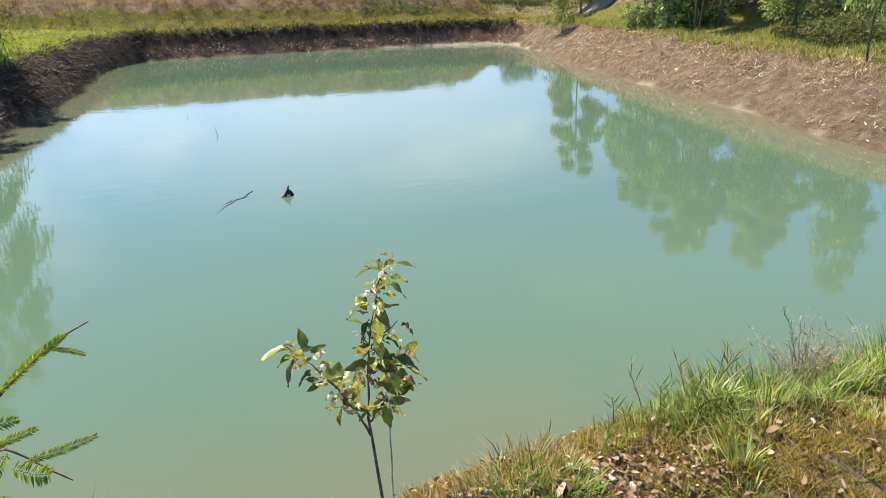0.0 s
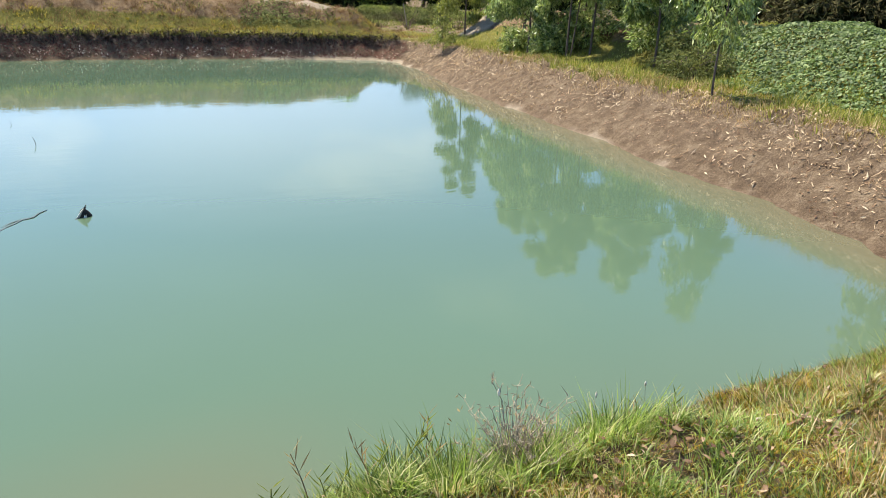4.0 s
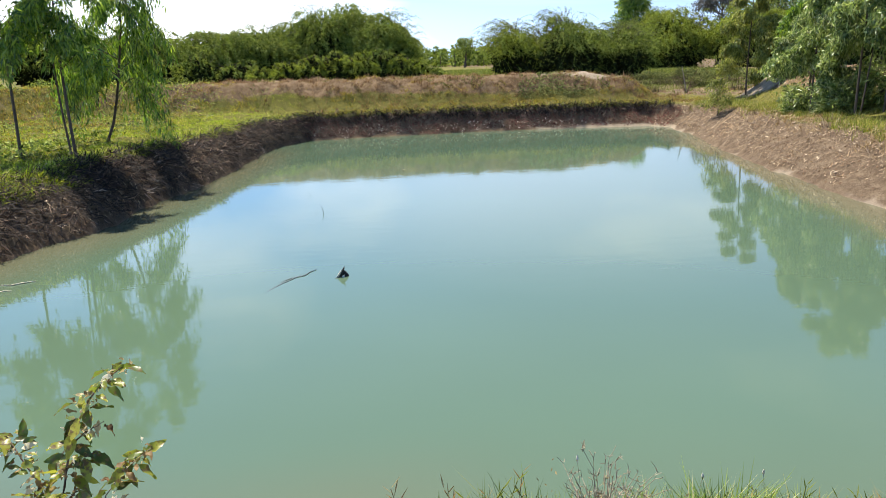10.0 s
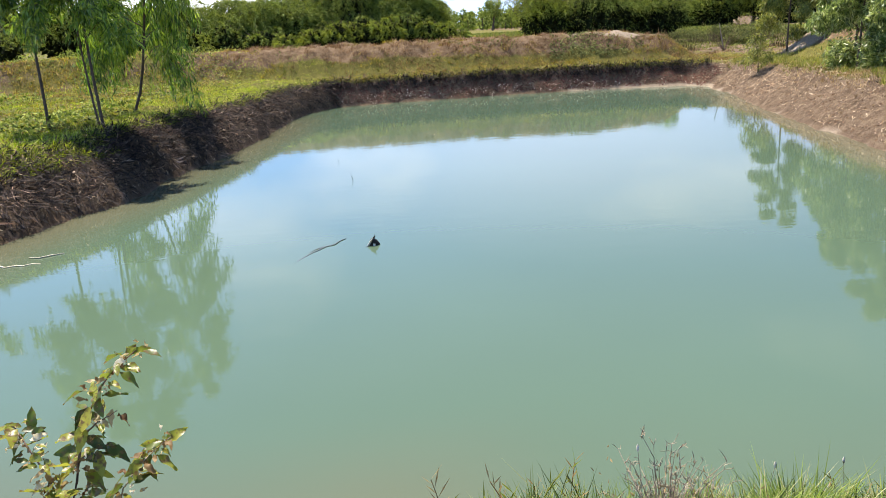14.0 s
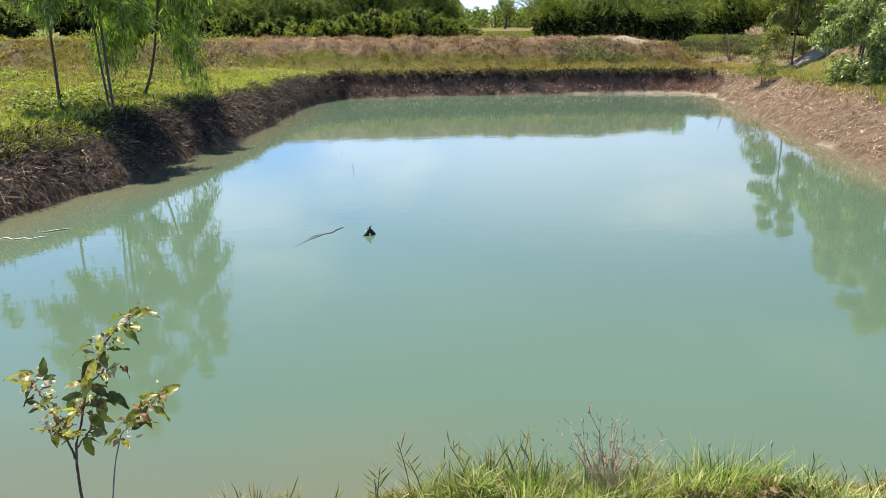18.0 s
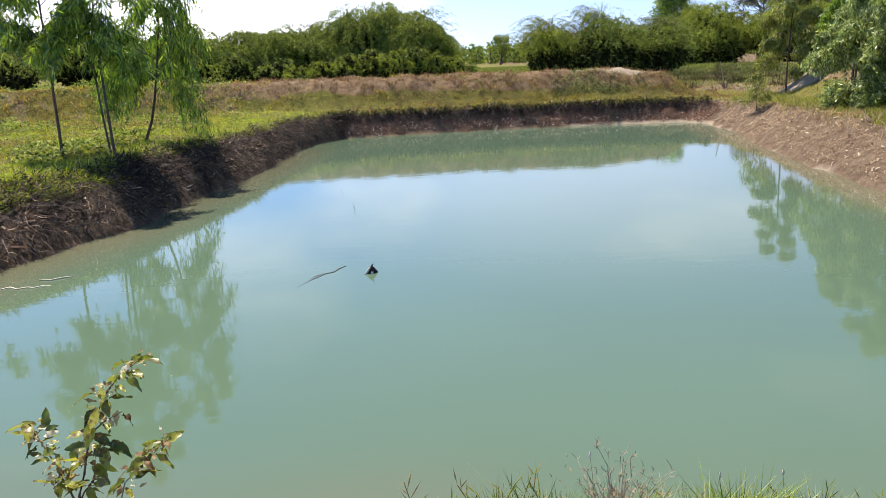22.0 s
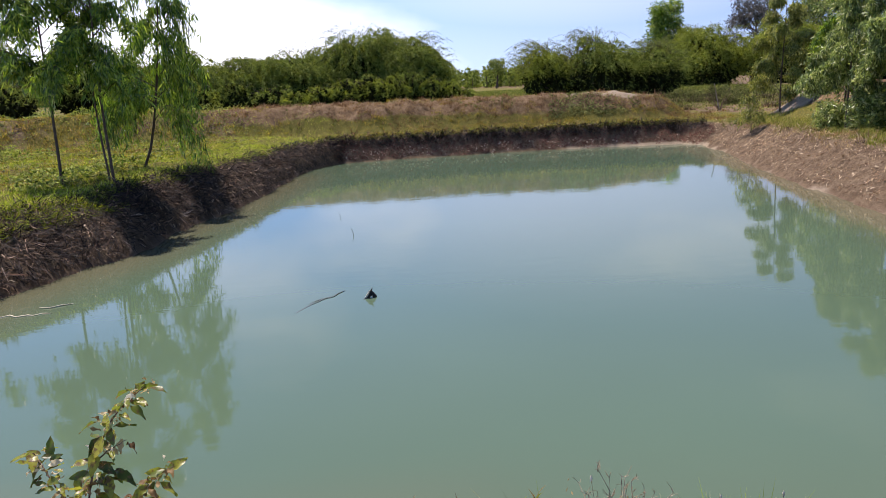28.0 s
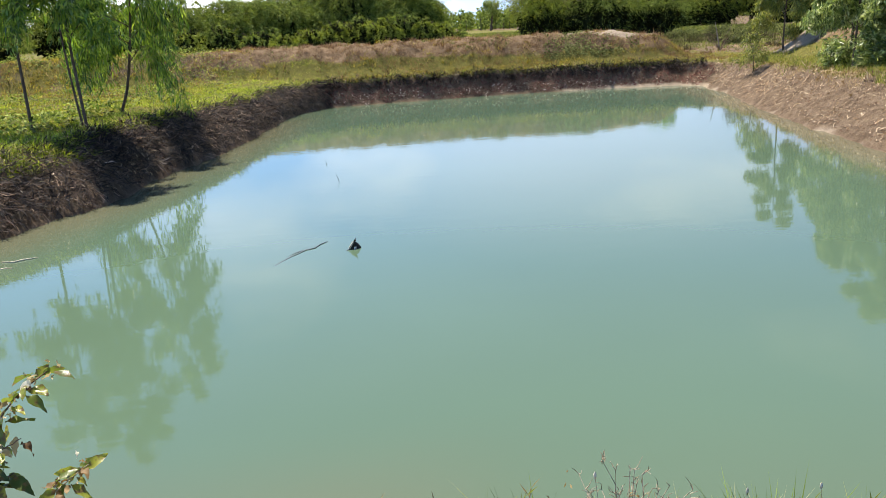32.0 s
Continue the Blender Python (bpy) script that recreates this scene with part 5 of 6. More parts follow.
litter("dark_bits_sunny_bank", (6.5, 12, 3.2, 25), 20000, 0.05, 0.02, "dark bits of bark and leaf on the sunny bank", lambda x, y: on_face(x, y, 0.05, 1.2) * (0.35 + 0.65 * step(.35, .6, wave(x, y, 1.4, 37))), M_LITTER_DARK, 0.01, 0.4)
litter("leaf_litter_bank_end", (8, 12.2, 12, 25), 7000, 0.085, 0.024, "pale fallen leaves on the far part of the sunny bank", lambda x, y: on_face(x, y, 0.1, 1.15) * (0.3 + 0.7 * step(.4, .62, wave(x, y, 1.3, 45))), M_LITTER, 0.014, 0.4)
litter("leaf_litter_sunny_bank", (6.5, 12, 3.2, 25), 32000, 0.085, 0.017, "pale dry eucalyptus leaves strewn on the sunny bank", lambda x, y: (0.25 * on_face(x, y, 0.05, 1.25) + 0.75 * on_face(x, y, 0.5, 1.3)) * (0.1 + 0.9 * step(.42, .65, wave(x, y, 1.2, 14))), M_LITTER, 0.015, 0.4)
litter("clods_end_bank", (-1.6, 11.6, 24.5, 26.3), 20000, 0.055, 0.036, "crumbling red-brown clods on the far bank", lambda x, y: on_face(x, y, 0.0, 0.85), M_CLOD, 0.012, 0.5, True)
litter("leaf_litter_end_bank", (-1.5, 11.5, 24.6, 26.2), 5000, 0.075, 0.03, "pale bits of dry leaves at the foot of the far bank", lambda x, y: on_face(x, y, 0.0, 0.4) * (0.35 + 0.65 * step(.4, .6, wave(x, y, 1.3, 33))), M_FLECK)
litter("leaf_litter_shaded_bank", (-7, -1, 6, 25), 9000, 0.11, 0.018, "a few dry leaves on the dark shaded bank", lambda x, y: on_face(x, y, 0.0, 1.1) * (x < 0))
litter("creepers_mound", (9.0, 15.2, 1.0, 12.2), 95000, 0.068, 0.054, "thick carpet of green creeper leaves over the mound", lambda x, y: np.maximum(step(0.10, 0.25, crest_height(x, y, CREST_RIGHT)), .7 * step(0.9, 1.5, shore_distance(x, y)[0] - shore_distance(x, y)[1]) * (1 - step(9.8, 10.6, y))), M_VINE, 0.07, 0.9, True)
litter("leafy_weeds_slope", (-20, -3.4, 13.5, 29), 80000, 0.085, 0.045, "dark leafy weeds in low clumps on the rough slope", lambda x, y: step(1.5, 2.6, shore_distance(x, y)[0]) * (.12 + step(.42, .60, wave(x, y, .9, 34)) * step(.3, .5, wave(x, y, 2.4, 35))) * (1 - step(-6.0, -3.4, x)), M_THORN, lambda x, y: 0.03 + 0.22 * step(.45, .7, wave(x, y, .9, 34)) * step(.35, .6, wave(x, y, 2.4, 35)), 0.7, True)
litter("creepers_meadow", (-14, -3.5, 14, 28), 9000, 0.09, 0.07, "low creeping weeds in the grass behind the saplings", lambda x, y: on_green(x, y) * step(.45, .65, wave(x, y, .5, 15)) * step(0.8, 2.5, shore_distance(x, y)[0]), M_WEED, 0.06)
litter("weeds_berm", (6.6, 10.2, 27.0, 29.0), 4200, 0.085, 0.045, "dark green creeping weed on the front of the spoil bank", lambda x, y: np.exp(-((x - 8.1) ** 2 / 3.0 + (y - 27.35) ** 2 / .22)) * (.2 + step(.35, .55, wave(x, y, 1.7, 71))), M_WEED, 0.06, 0.6)


# ---- the near bank ----
def near_accept(x, y, low=0.35):
    d, w, h = shore_distance(x, y)
    bare = np.exp(-((x + .14) ** 2 + (y - 2.54) ** 2) / .016) + .7 * np.exp(-((x - .1) ** 2 + (y - 2.46) ** 2) / .010) + .5 * np.exp(-((x - .86) ** 2 + (y - 2.26) ** 2) / .005) + .8 * np.exp(-((x + .66) ** 2 + (y - 2.6) ** 2) / .006) + .8 * np.exp(-((x - 1.98) ** 2 + (y - 2.25) ** 2) / .02)
    return (d > low * w) * np.clip(1 - bare, 0.03, 1)


def edge_grass(x, y):
    """Where green grass grows: the outer edge of the bank, thinning out along it."""
    return step(2.48, 2.64, y + 0.12 * (wave(x, y, 2.5, 42) - .5)) * step(.12, .42, x) * (1 - .85 * step(1.2, 1.7, x))


def band(x, y, x0, x1, y0, y1, soft=0.15):
    return step(x0 - soft, x0 + soft, x) * (1 - step(x1 - soft, x1 + soft, x)) * step(y0 - soft, y0 + soft, y) * (1 - step(y1 - soft, y1 + soft, y))


NEAR = (-2.0, 4.2, 1.75, 3.35)
sward("moss_grass_near", NEAR, 300000, 0.020, 1.7, 0.0046, M_MOSSY, "low yellow-brown herbs on the near bank", lambda x, y: near_accept(x, y, .4) * (0.35 + step(.42, .56, wave(x, y, 2.1, 20)) + band(x, y, .1, .9, 2.05, 2.5)) * (1 - .7 * edge_grass(x, y)))
tussocks("moss_clumps_near", NEAR, 3600, 64, 0.045, 0.022, 1.9, 0.0046, M_MOSSY, "rounded orange-yellow clumps of low herbs on the near bank", lambda x, y: near_accept(x, y, .4) * (0.55 + step(.4, .56, wave(x, y, 2.1, 20)) + band(x, y, .1, .9, 2.05, 2.5)) * (1 - .75 * edge_grass(x, y)))
tussocks("short_grass_near", NEAR, 11000, 28, 0.03, 0.045, 1.4, 0.0044, M_GRASS_TALL, "short green grass on the near bank", lambda x, y: near_accept(x, y, .4) * (0.20 * step(.4, .6, wave(x, y, 2.7, 21)) + 0.7 * edge_grass(x, y)))
tussocks("straw_near", NEAR, 7000, 16, 0.04, 0.03, 2.4, 0.0030, M_STRAW, "dry straw on the near bank", lambda x, y: near_accept(x, y, .35) * (0.08 + step(.45, .62, wave(x, y, 1.9, 22))))
tussocks("dark_mat_near", NEAR, 8500, 18, 0.045, 0.026, 1.6, 0.004, M_ROOT, "dark dead matted stalks in the grass", lambda x, y: near_accept(x, y, .4) * (0.1 + step(.5, .62, wave(x, y, 2.3, 29))))
tussocks("tufted_grass_near", (-.6, 4.0, 1.8, 2.8), 1800, 32, 0.045, 0.055, 1.5, 0.0046, M_GRASS_TALL, "thick tufts of green grass on the near bank", lambda x, y: near_accept(x, y, .4) * (0.05 + edge_grass(x, y)) * step(.42, .6, wave(x, y, 2.6, 38)))
tussocks("straw_tufts_near", (.2, 4.0, 1.8, 2.9), 1000, 20, 0.045, 0.055, 1.4, 0.0040, M_STRAW, "dry matted straw between the grass of the near bank", lambda x, y: near_accept(x, y, .4) * step(.42, .6, wave(x, y, 2.2, 40)))
sward("olive_moss_near", NEAR, 60000, 0.024, 1.4, 0.005, M_OLIVE, "low olive herbs between the moss of the near bank", lambda x, y: near_accept(x, y, .4) * step(.4, .6, wave(x, y, 3.1, 43)) * (1 - .6 * edge_grass(x, y)))
sward("moss_patches_near", (.8, 4.0, 1.8, 3.0), 90000, 0.022, 1.9, 0.0048, M_MOSSY, "yellow-brown mossy patches on the near bank", lambda x, y: near_accept(x, y, .4) * step(.5, .6, wave(x, y, 1.5, 41)))
tussocks("long_grass_near", (0.0, 5.5, 2.3, 3.4), 3000, 32, 0.045, 0.065, 1.8, 0.0044, M_GRASS_TALL, "long green grass at the edge of the near bank", lambda x, y: near_accept(x, y, .4) * (edge_grass(x, y) * band(x, y, .15, 1.9, 2.58, 3.05) + 0.06 * band(x, y, 1.3, 5.2, 2.2, 3.1)))
tussocks("mixed_grass_near", (1.0, 3.6, 1.9, 2.95), 750, 26, 0.05, 0.05, 1.6, 0.0042, M_GRASS_TALL, "short tangled green grass over the bank's level part", lambda x, y: near_accept(x, y, .4) * (.25 + .75 * step(.35, .6, wave(x, y, 3.3, 63))))
tussocks("tall_grass_near", (.5, 1.6, 2.6, 2.92), 700, 26, 0.04, 0.13, 1.0, 0.0046, M_GRASS_TALL, "tall green grass below the dead weed", lambda x, y: near_accept(x, y, .4) * band(x, y, .6, 1.45, 2.64, 2.86, .08))
litter("leaf_litter_near", NEAR, 9000, 0.036, 0.017, "brown and pale dry leaves between the grass of the near bank", lambda x, y: (shore_distance(x, y)[0] > .15) * (0.18 + 1.2 * (1 - near_accept(x, y, .2)) + 0.30 * step(.55, .66, wave(x, y, 1.9, 23))), M_LITTER_DARK, 0.02, 0.55)


def in_patch(x, y):
    """The trodden spots where stones and leaf crumbs lie."""
    spots = ((-.10, 2.60, .022), (.10, 2.46, .016), (.86, 2.24, .004), (2.02, 2.3, .014), (-.64, 2.62, .008))
    return np.clip(sum(np.exp(-((x - a) ** 2 + (y - b) ** 2) / r) for a, b, r in spots) - .12, 0, 1)


litter("crumbled_leaves_near", (-1, 2.4, 1.9, 2.8), 6500, 0.03, 0.012, "crumbled brown leaves on the trodden spots", in_patch, M_LITTER_DARK, 0.02, 0.6)
litter("pale_crumbs_near", (-1, 2.4, 1.9, 2.8), 2300, 0.017, 0.011, "pale bits of leaf and chips on the trodden spots", in_patch, M_FLECK, 0.026, 0.6)
for k, area in enumerate([(-9, 9, -7, 1.85), (-9, -1.9, 1.8, 7.5), (4.1, 10, 1.8, 3.6)]):
    many = 3.2 if k == 0 else 1
    sward("bank_grass", area, int(36000 * many), 0.05, 1.4, 0.013, M_GRASS_TALL, "short green grass on the level bank", lambda x, y: near_accept(x, y, .5) * (0.15 + step(.36, .62, wave(x, y, 1.3, 21))))
    sward("bank_herbs", area, int(45000 * many), 0.028, 1.9, 0.016, M_MOSSY, "low yellow-brown herbs on the level bank", lambda x, y: near_accept(x, y, .4) * (0.35 + step(.42, .56, wave(x, y, 1.1, 20))))
    sward("bank_straw", area, int(18000 * many), 0.04, 1.8, 0.010, M_STRAW, "dry straw on the level bank", lambda x, y: near_accept(x, y, .5) * (0.1 + step(.40, .6, wave(x, y, 1.9, 22))))


def grass_tuft(where, n, height, spread, label, material, reach=1.0, width=0.0044, category="grass tuft", group="tufts on the near bank"):
    """A tuft of grass that grows from one root."""
    z = float(land(*where)) - 0.015
    n = int(n * 2.4)
    a, q = rng.uniform(0, 2 * np.pi, n), np.sqrt(rng.random(n)) * spread
    base = np.stack([np.cos(a) * q, np.sin(a) * q, np.zeros(n)], 1)
    h = height * (0.52 if .5 < where[0] < 1.6 else .95 if where[0] < -1.3 else .5) * rng.uniform(0.4, 1.15, n)
    lean = np.stack([np.cos(a), np.sin(a)], 1) * (h * reach * rng.uniform(0.2, 1.1, n))[:, None] + rng.normal(0, 0.02, (n, 2))
    me = mesh_of("tuft", *blades(base, h, lean, width * rng.uniform(0.6, 1.3, n)), material)
    ob = new("grass_tuft", me)
    ob.matrix_basis = pose(where[0], where[1], z)
    return tagged(ob, label, category, group)


for x, y, n, h, s, mat, words in [
        (-.42, 2.66, 110, .15, .13, M_STRAW, "yellowed tuft of dry grass on the bank"), (-.28, 2.72, 70, .12, .10, M_STRAW, "yellowed tuft of dry grass on the bank"), (-.55, 2.7, 70, .14, .09, M_STRAW, "small tuft of dry grass"),
        (-.34, 2.52, 150, .10, .10, M_GRASS_TALL, "short dense green grass tuft"), (-1.12, 2.66, 60, .13, .06, M_GRASS_TALL, "green tuft at the foot of the small tree"), (-1.05, 2.55, 70, .10, .09, M_GRASS_TALL, "low green grass tuft"),
        (-.72, 2.75, 40, .15, .05, M_STRAW, "thin dry grass stems at the bank's edge"), (.34, 2.78, 70, .20, .08, M_GRASS_TALL, "tuft of long green grass on the bank"), (.48, 2.80, 120, .26, .10, M_GRASS_TALL, "tuft of long green grass on the bank"),
        (.66, 2.82, 130, .27, .11, M_GRASS_TALL, "tuft of long green grass on the bank"), (.95, 2.82, 110, .26, .10, M_GRASS_TALL, "tuft of long green grass on the bank"), (1.15, 2.75, 120, .22, .12, M_STRAW, "reddish dry grass tuft"),
        (1.4, 2.78, 130, .24, .12, M_GRASS_TALL, "tuft of long green grass on the bank"), (1.7, 2.72, 120, .2, .12, M_GRASS_TALL, "tuft of green grass on the bank"), (2.0, 2.68, 90, .18, .12, M_STRAW, "tuft of dry grass on the bank"), (2.35, 2.66, 110, .18, .13, M_GRASS_TALL, "tuft of short green grass"),
        (2.8, 2.62, 110, .18, .14, M_STRAW, "tuft of dry grass on the bank"), (3.3, 2.66, 110, .18, .14, M_MOSSY, "yellow-brown tuft on the bank"), (3.9, 2.7, 120, .18, .15, M_STRAW, "tuft of dry grass on the bank"), (.85, 2.45, 90, .08, .12, M_MOSSY, "low yellow-brown tuft on the bank"),
        (1.15, 2.38, 90, .09, .10, M_GRASS_TALL, "tuft of short green grass"), (.3, 2.42, 130, .12, .14, M_MOSSY, "yellow-brown tuft on the bank"), (2.2, 2.3, 120, .12, .15, M_MOSSY, "yellow-brown tuft on the bank"),
        (1.27, 2.84, 130, .16, .07, M_MOSSY, "rust-coloured dry tuft at the bank's edge"), (1.92, 2.82, 120, .15, .07, M_MOSSY, "rust-coloured dry tuft at the bank's edge"), (2.35, 2.82, 120, .15, .08, M_MOSSY, "rust-coloured dry tuft at the bank's edge"),
        (-1.75, 2.72, 46, .2, .05, M_GRASS_TALL, "thin grass stems at the bank's edge"), (-1.45, 2.74, 30, .17, .05, M_GRASS_TALL, "thin grass stems at the bank's edge"), (-2.0, 2.68, 50, .2, .07, M_GRASS_TALL, "thin grass stems at the bank's edge")]:
    grass_tuft((x, y), n, h * (1.35 if .9 < x < 2 and y > 2.6 else 1), s, words, mat)


def finger_grass(where, height, turn, dry=False):
    """A stem that ends in a fan of stiff spikes."""
    z = float(land(*where)) - 0.01
    r = np.random.default_rng(int(1000 * (where[0] + 9)))
    plant = thing("finger_grass", (where[0], where[1], z), "grass stem ending in a fan of stiff spikes", "grass", "finger grass on the near bank")
    s = np.linspace(0, 1, 6)
    top = np.array([0.35 * height * math.cos(turn), 0.35 * height * math.sin(turn), height])
    path = np.stack([top[0] * s ** 1.6, top[1] * s ** 1.6, top[2] * s], 1)
    mat = M_STRAW if dry else M_BANKGREEN
    part("stem", mesh_of("stem", *tube(path, np.full(6, 0.0021), 4), mat), plant)
    n = int(r.integers(5, 9))
    for k in range(n):
        u = 0.45 + 0.55 * (k + 1) / n
        root = np.array([[np.interp(u, s, path[:, c]) for c in range(3)]])
        a = turn + 1.57 + (math.pi if k % 2 else 0) + r.normal(0, .45)
        d = unit(np.array([[math.cos(a), .6 * math.sin(a), r.uniform(.7, 1.5)]]))
        v, f = leaves(root, d, r.uniform(.05, .10) * (1.2 - .4 * u), 0.0062)
        part("spike", mesh_of("spike", v, f, mat), plant)


for k, (x, y, h) in enumerate([(-.13, 2.66, .16), (.05, 2.74, .14), (.42, 2.86, .33), (.36, 2.8, .28), (.55, 2.86, .3), (.18, 2.82, .27), (.22, 2.78, .22), (.47, 2.8, .3), (.60, 2.84, .33), (.70, 2.86, .33), (1.2, 2.86, .3), (1.5, 2.84, .26), (1.62, 2.84, .24), (2.1, 2.8, .22), (.62, 2.9, .26), (1.02, 2.86, .3), (1.18, 2.84, .27), (1.32, 2.8, .24), (1.55, 2.8, .22), (1.85, 2.72, .2), (2.25, 2.7, .2), (2.9, 2.66, .19), (.25, 2.84, .24), (.5, 2.9, .22), (.72, 2.92, .27), (.82, 2.9, .22), (1.1, 2.9, .24), (1.25, 2.9, .2), (1.45, 2.88, .26), (1.65, 2.86, .2), (1.75, 2.8, .24), (2.05, 2.78, .22), (2.45, 2.76, .2), (-.3, 2.8, .16), (.05, 2.82, .18)]):
    finger_grass((x, y), h * .8, k * 1.7, k % 3 == 2)


def dry_weed(where, height, spread, n, label):
    """A dead, much-branched weed with pale twigs."""
    z = float(land(*where)) - 0.01
    r = np.random.default_rng(33)
    plant = thing("dry_weed", (where[0], where[1], z), label, "weed")
    s = np.linspace(0, 1, 6)
    for k in range(n):
        a, g = r.uniform(0, 6.28), r.uniform(.15, 1)
        path = np.stack([np.cos(a) * spread * g * s ** 1.3, np.sin(a) * spread * g * s ** 1.3, height * r.uniform(.5, 1.05) * (s - .12 * g * s ** 3)], 1) + np.cumsum(r.normal(0, .011, (6, 3)), 0) * s[:, None]
        twig = part("twig", mesh_of("twig", *tube(path, np.linspace(.0024, .0012, 6), 4), M_TWIG), plant)
        for q in range(12):
            i = r.integers(2, 6)
            e = path[i] + unit(r.normal(size=(1, 3)))[0] * [1, 1, .6] * r.uniform(.012, .042) + [0, 0, .02]
            part("twiglet", mesh_of("twiglet", *tube(np.stack([path[i], (path[i] + e) / 2 + r.normal(0, .006, 3), e]), np.array([.0016, .0013, .0009]), 3), M_TWIG), twig)
    for k in range(90):
        q = np.array([r.normal(0, spread * .45), r.normal(0, spread * .45), height * r.uniform(.1, .9)])
        part("dry_leaf", mesh_of("dry_leaf", *leaves(q[None], r.normal(size=(1, 3)), .020, .007), M_STRAW), plant)


dry_weed((.92, 2.75), .37, .25, 70, "dead branching weed with pale brittle twigs above the grass")
dry_weed((1.12, 2.86), .24, .10, 10, "small dead weed with dark twigs")


def seed_stem(where, height, lean):
    """One tall thin stem with a small pale head."""
    plant = thing("wild_grass", (where[0], where[1], float(land(*where)) - .01), "tall thin dry stem with a small pale seed head", "grass")
    s = np.linspace(0, 1, 7)
    path = np.stack([lean * s ** 2, 0 * s, height * s], 1)
    part("stem", mesh_of("stem", *tube(path, np.linspace(.0016, .0008, 7), 4), M_TWIG), plant)
    part("seed_head", mesh_of("seed_head", *tube(path[-1] + np.outer(np.linspace(-.6, 1, 5), [0, 0, .018]), np.array([.001, .004, .005, .004, .001]), 6), M_PALE, True), plant)


seed_stem((.83, 2.72), .43, -.03)
seed_stem((1.32, 2.84), .33, .03)
seed_stem((1.62, 2.83), .30, -.02)


def stone(where, size, k):
    """A small broken stone, half sunk in the soil."""
    bm = bmesh.new()
    bmesh.ops.create_icosphere(bm, subdivisions=2, radius=1)
    r = np.random.default_rng(200 + k)
    ax = r.uniform(.6, 1.2, 3) * [1, .8, .55]
    for v in bm.verts:
        q = Vector(v.co)
        v.co = Vector((q.x * ax[0], q.y * ax[1], q.z * ax[2])) * (1 + .35 * noise.noise(q * 1.6 + Vector((k, 0, 0))))
    me = bpy.data.meshes.new("stone")
    bm.to_mesh(me)
    bm.free()
    me.materials.append(M_STONE)
    ob = new("stone", me)
    ob.matrix_basis = pose(where[0], where[1], float(land(*where)) + size * .35, 0, 0, r.uniform(0, 360)) @ Matrix.Scale(size, 4)
    tagged(ob, "small pale broken stone lying on the clay", "stone", "stones on the near bank")


for k, (x, y, size) in enumerate([(-.66, 2.66, .032), (-.70, 2.60, .024), (-.19, 2.62, .03), (-.15, 2.57, .022), (-.22, 2.55, .026), (-.12, 2.5, .02), (-.62, 2.55, .02), (-.8, 2.62, .02), (-.05, 2.63, .018), (-.5, 2.5, .022),
                                  (-.17, 2.45, .025), (-.9, 2.58, .018), (-.28, 2.62, .02), (.05, 2.5, .02), (-1.25, 2.65, .02), (1.9, 2.5, .024), (2.6, 2.45, .026), (3.4, 2.5, .03), (-.42, 2.45, .02), (-.57, 2.62, .016)]):
    stone((x, y - (.02 if abs(x + .18) < .12 else 0)), size, k)


def leaf_mesh(name, length, width, curl, material, k=0, crumple=.12):
    """One leaf with a folded, bent blade, a wavy margin and a pointed tip."""
    n = 10
    s = np.linspace(0, 1, n)
    half = width / 2 * np.sin(np.pi * s ** 0.82) ** 0.85 * (1 + .10 * np.sin(37 * s + k))
    z = -curl * length * s ** 2
    side = .10 * length * math.sin(k * 2.1) * s ** 2
    v, f = [], []
    for i, t in enumerate(s):
        wob = crumple * width * math.sin(9 * t + k)
        v += [(t * length, side[i] - half[i], z[i] + half[i] * .38 + wob), (t * length, side[i], z[i]), (t * length, side[i] + half[i], z[i] + half[i] * .38 - 1.3 * wob)]
    for i in range(n - 1):
        a = 3 * i
        f += [(a, a + 3, a + 4, a + 1), (a + 1, a + 4, a + 5, a + 2)]
    return mesh_of(name, v, f, material, True)


LITTER_SINGLE = leaf_material("large_dry_leaf", [(0, (0.16, 0.085, 0.045)), (0.5, (0.30, 0.20, 0.12)), (1, (0.46, 0.35, 0.235))], 0.7, 0.1, 0.3, True)
dry_shapes = [leaf_mesh("fallen_leaf", .085, .034, c, LITTER_SINGLE, k) for k, c in enumerate((.15, -.2, .35))]
for k in range(96):
    x, y = rng.uniform(-1.5, 3.2), rng.uniform(1.9, 2.75)
    if k % 4:
        px, py = ((-.14, 2.58), (.86, 2.24), (-.3, 2.5), (2.02, 2.3), (-.62, 2.62))[k % 5]
        x, y = px + rng.normal(0, .09), py + rng.normal(0, .07)
    ob = new("fallen_leaf", dry_shapes[k % 3])
    ob.matrix_basis = pose(x, y, float(land(x, y)) + .028, rng.uniform(-22, 22), rng.uniform(-20, 20), rng.uniform(0, 360)) @ Matrix.Scale(rng.uniform(.25, .5) * (1.7 if k % 7 == 0 else 1), 4)
    tagged(ob, "curled pale dry leaf lying on the bank", "leaf", "large fallen leaves on the near bank")


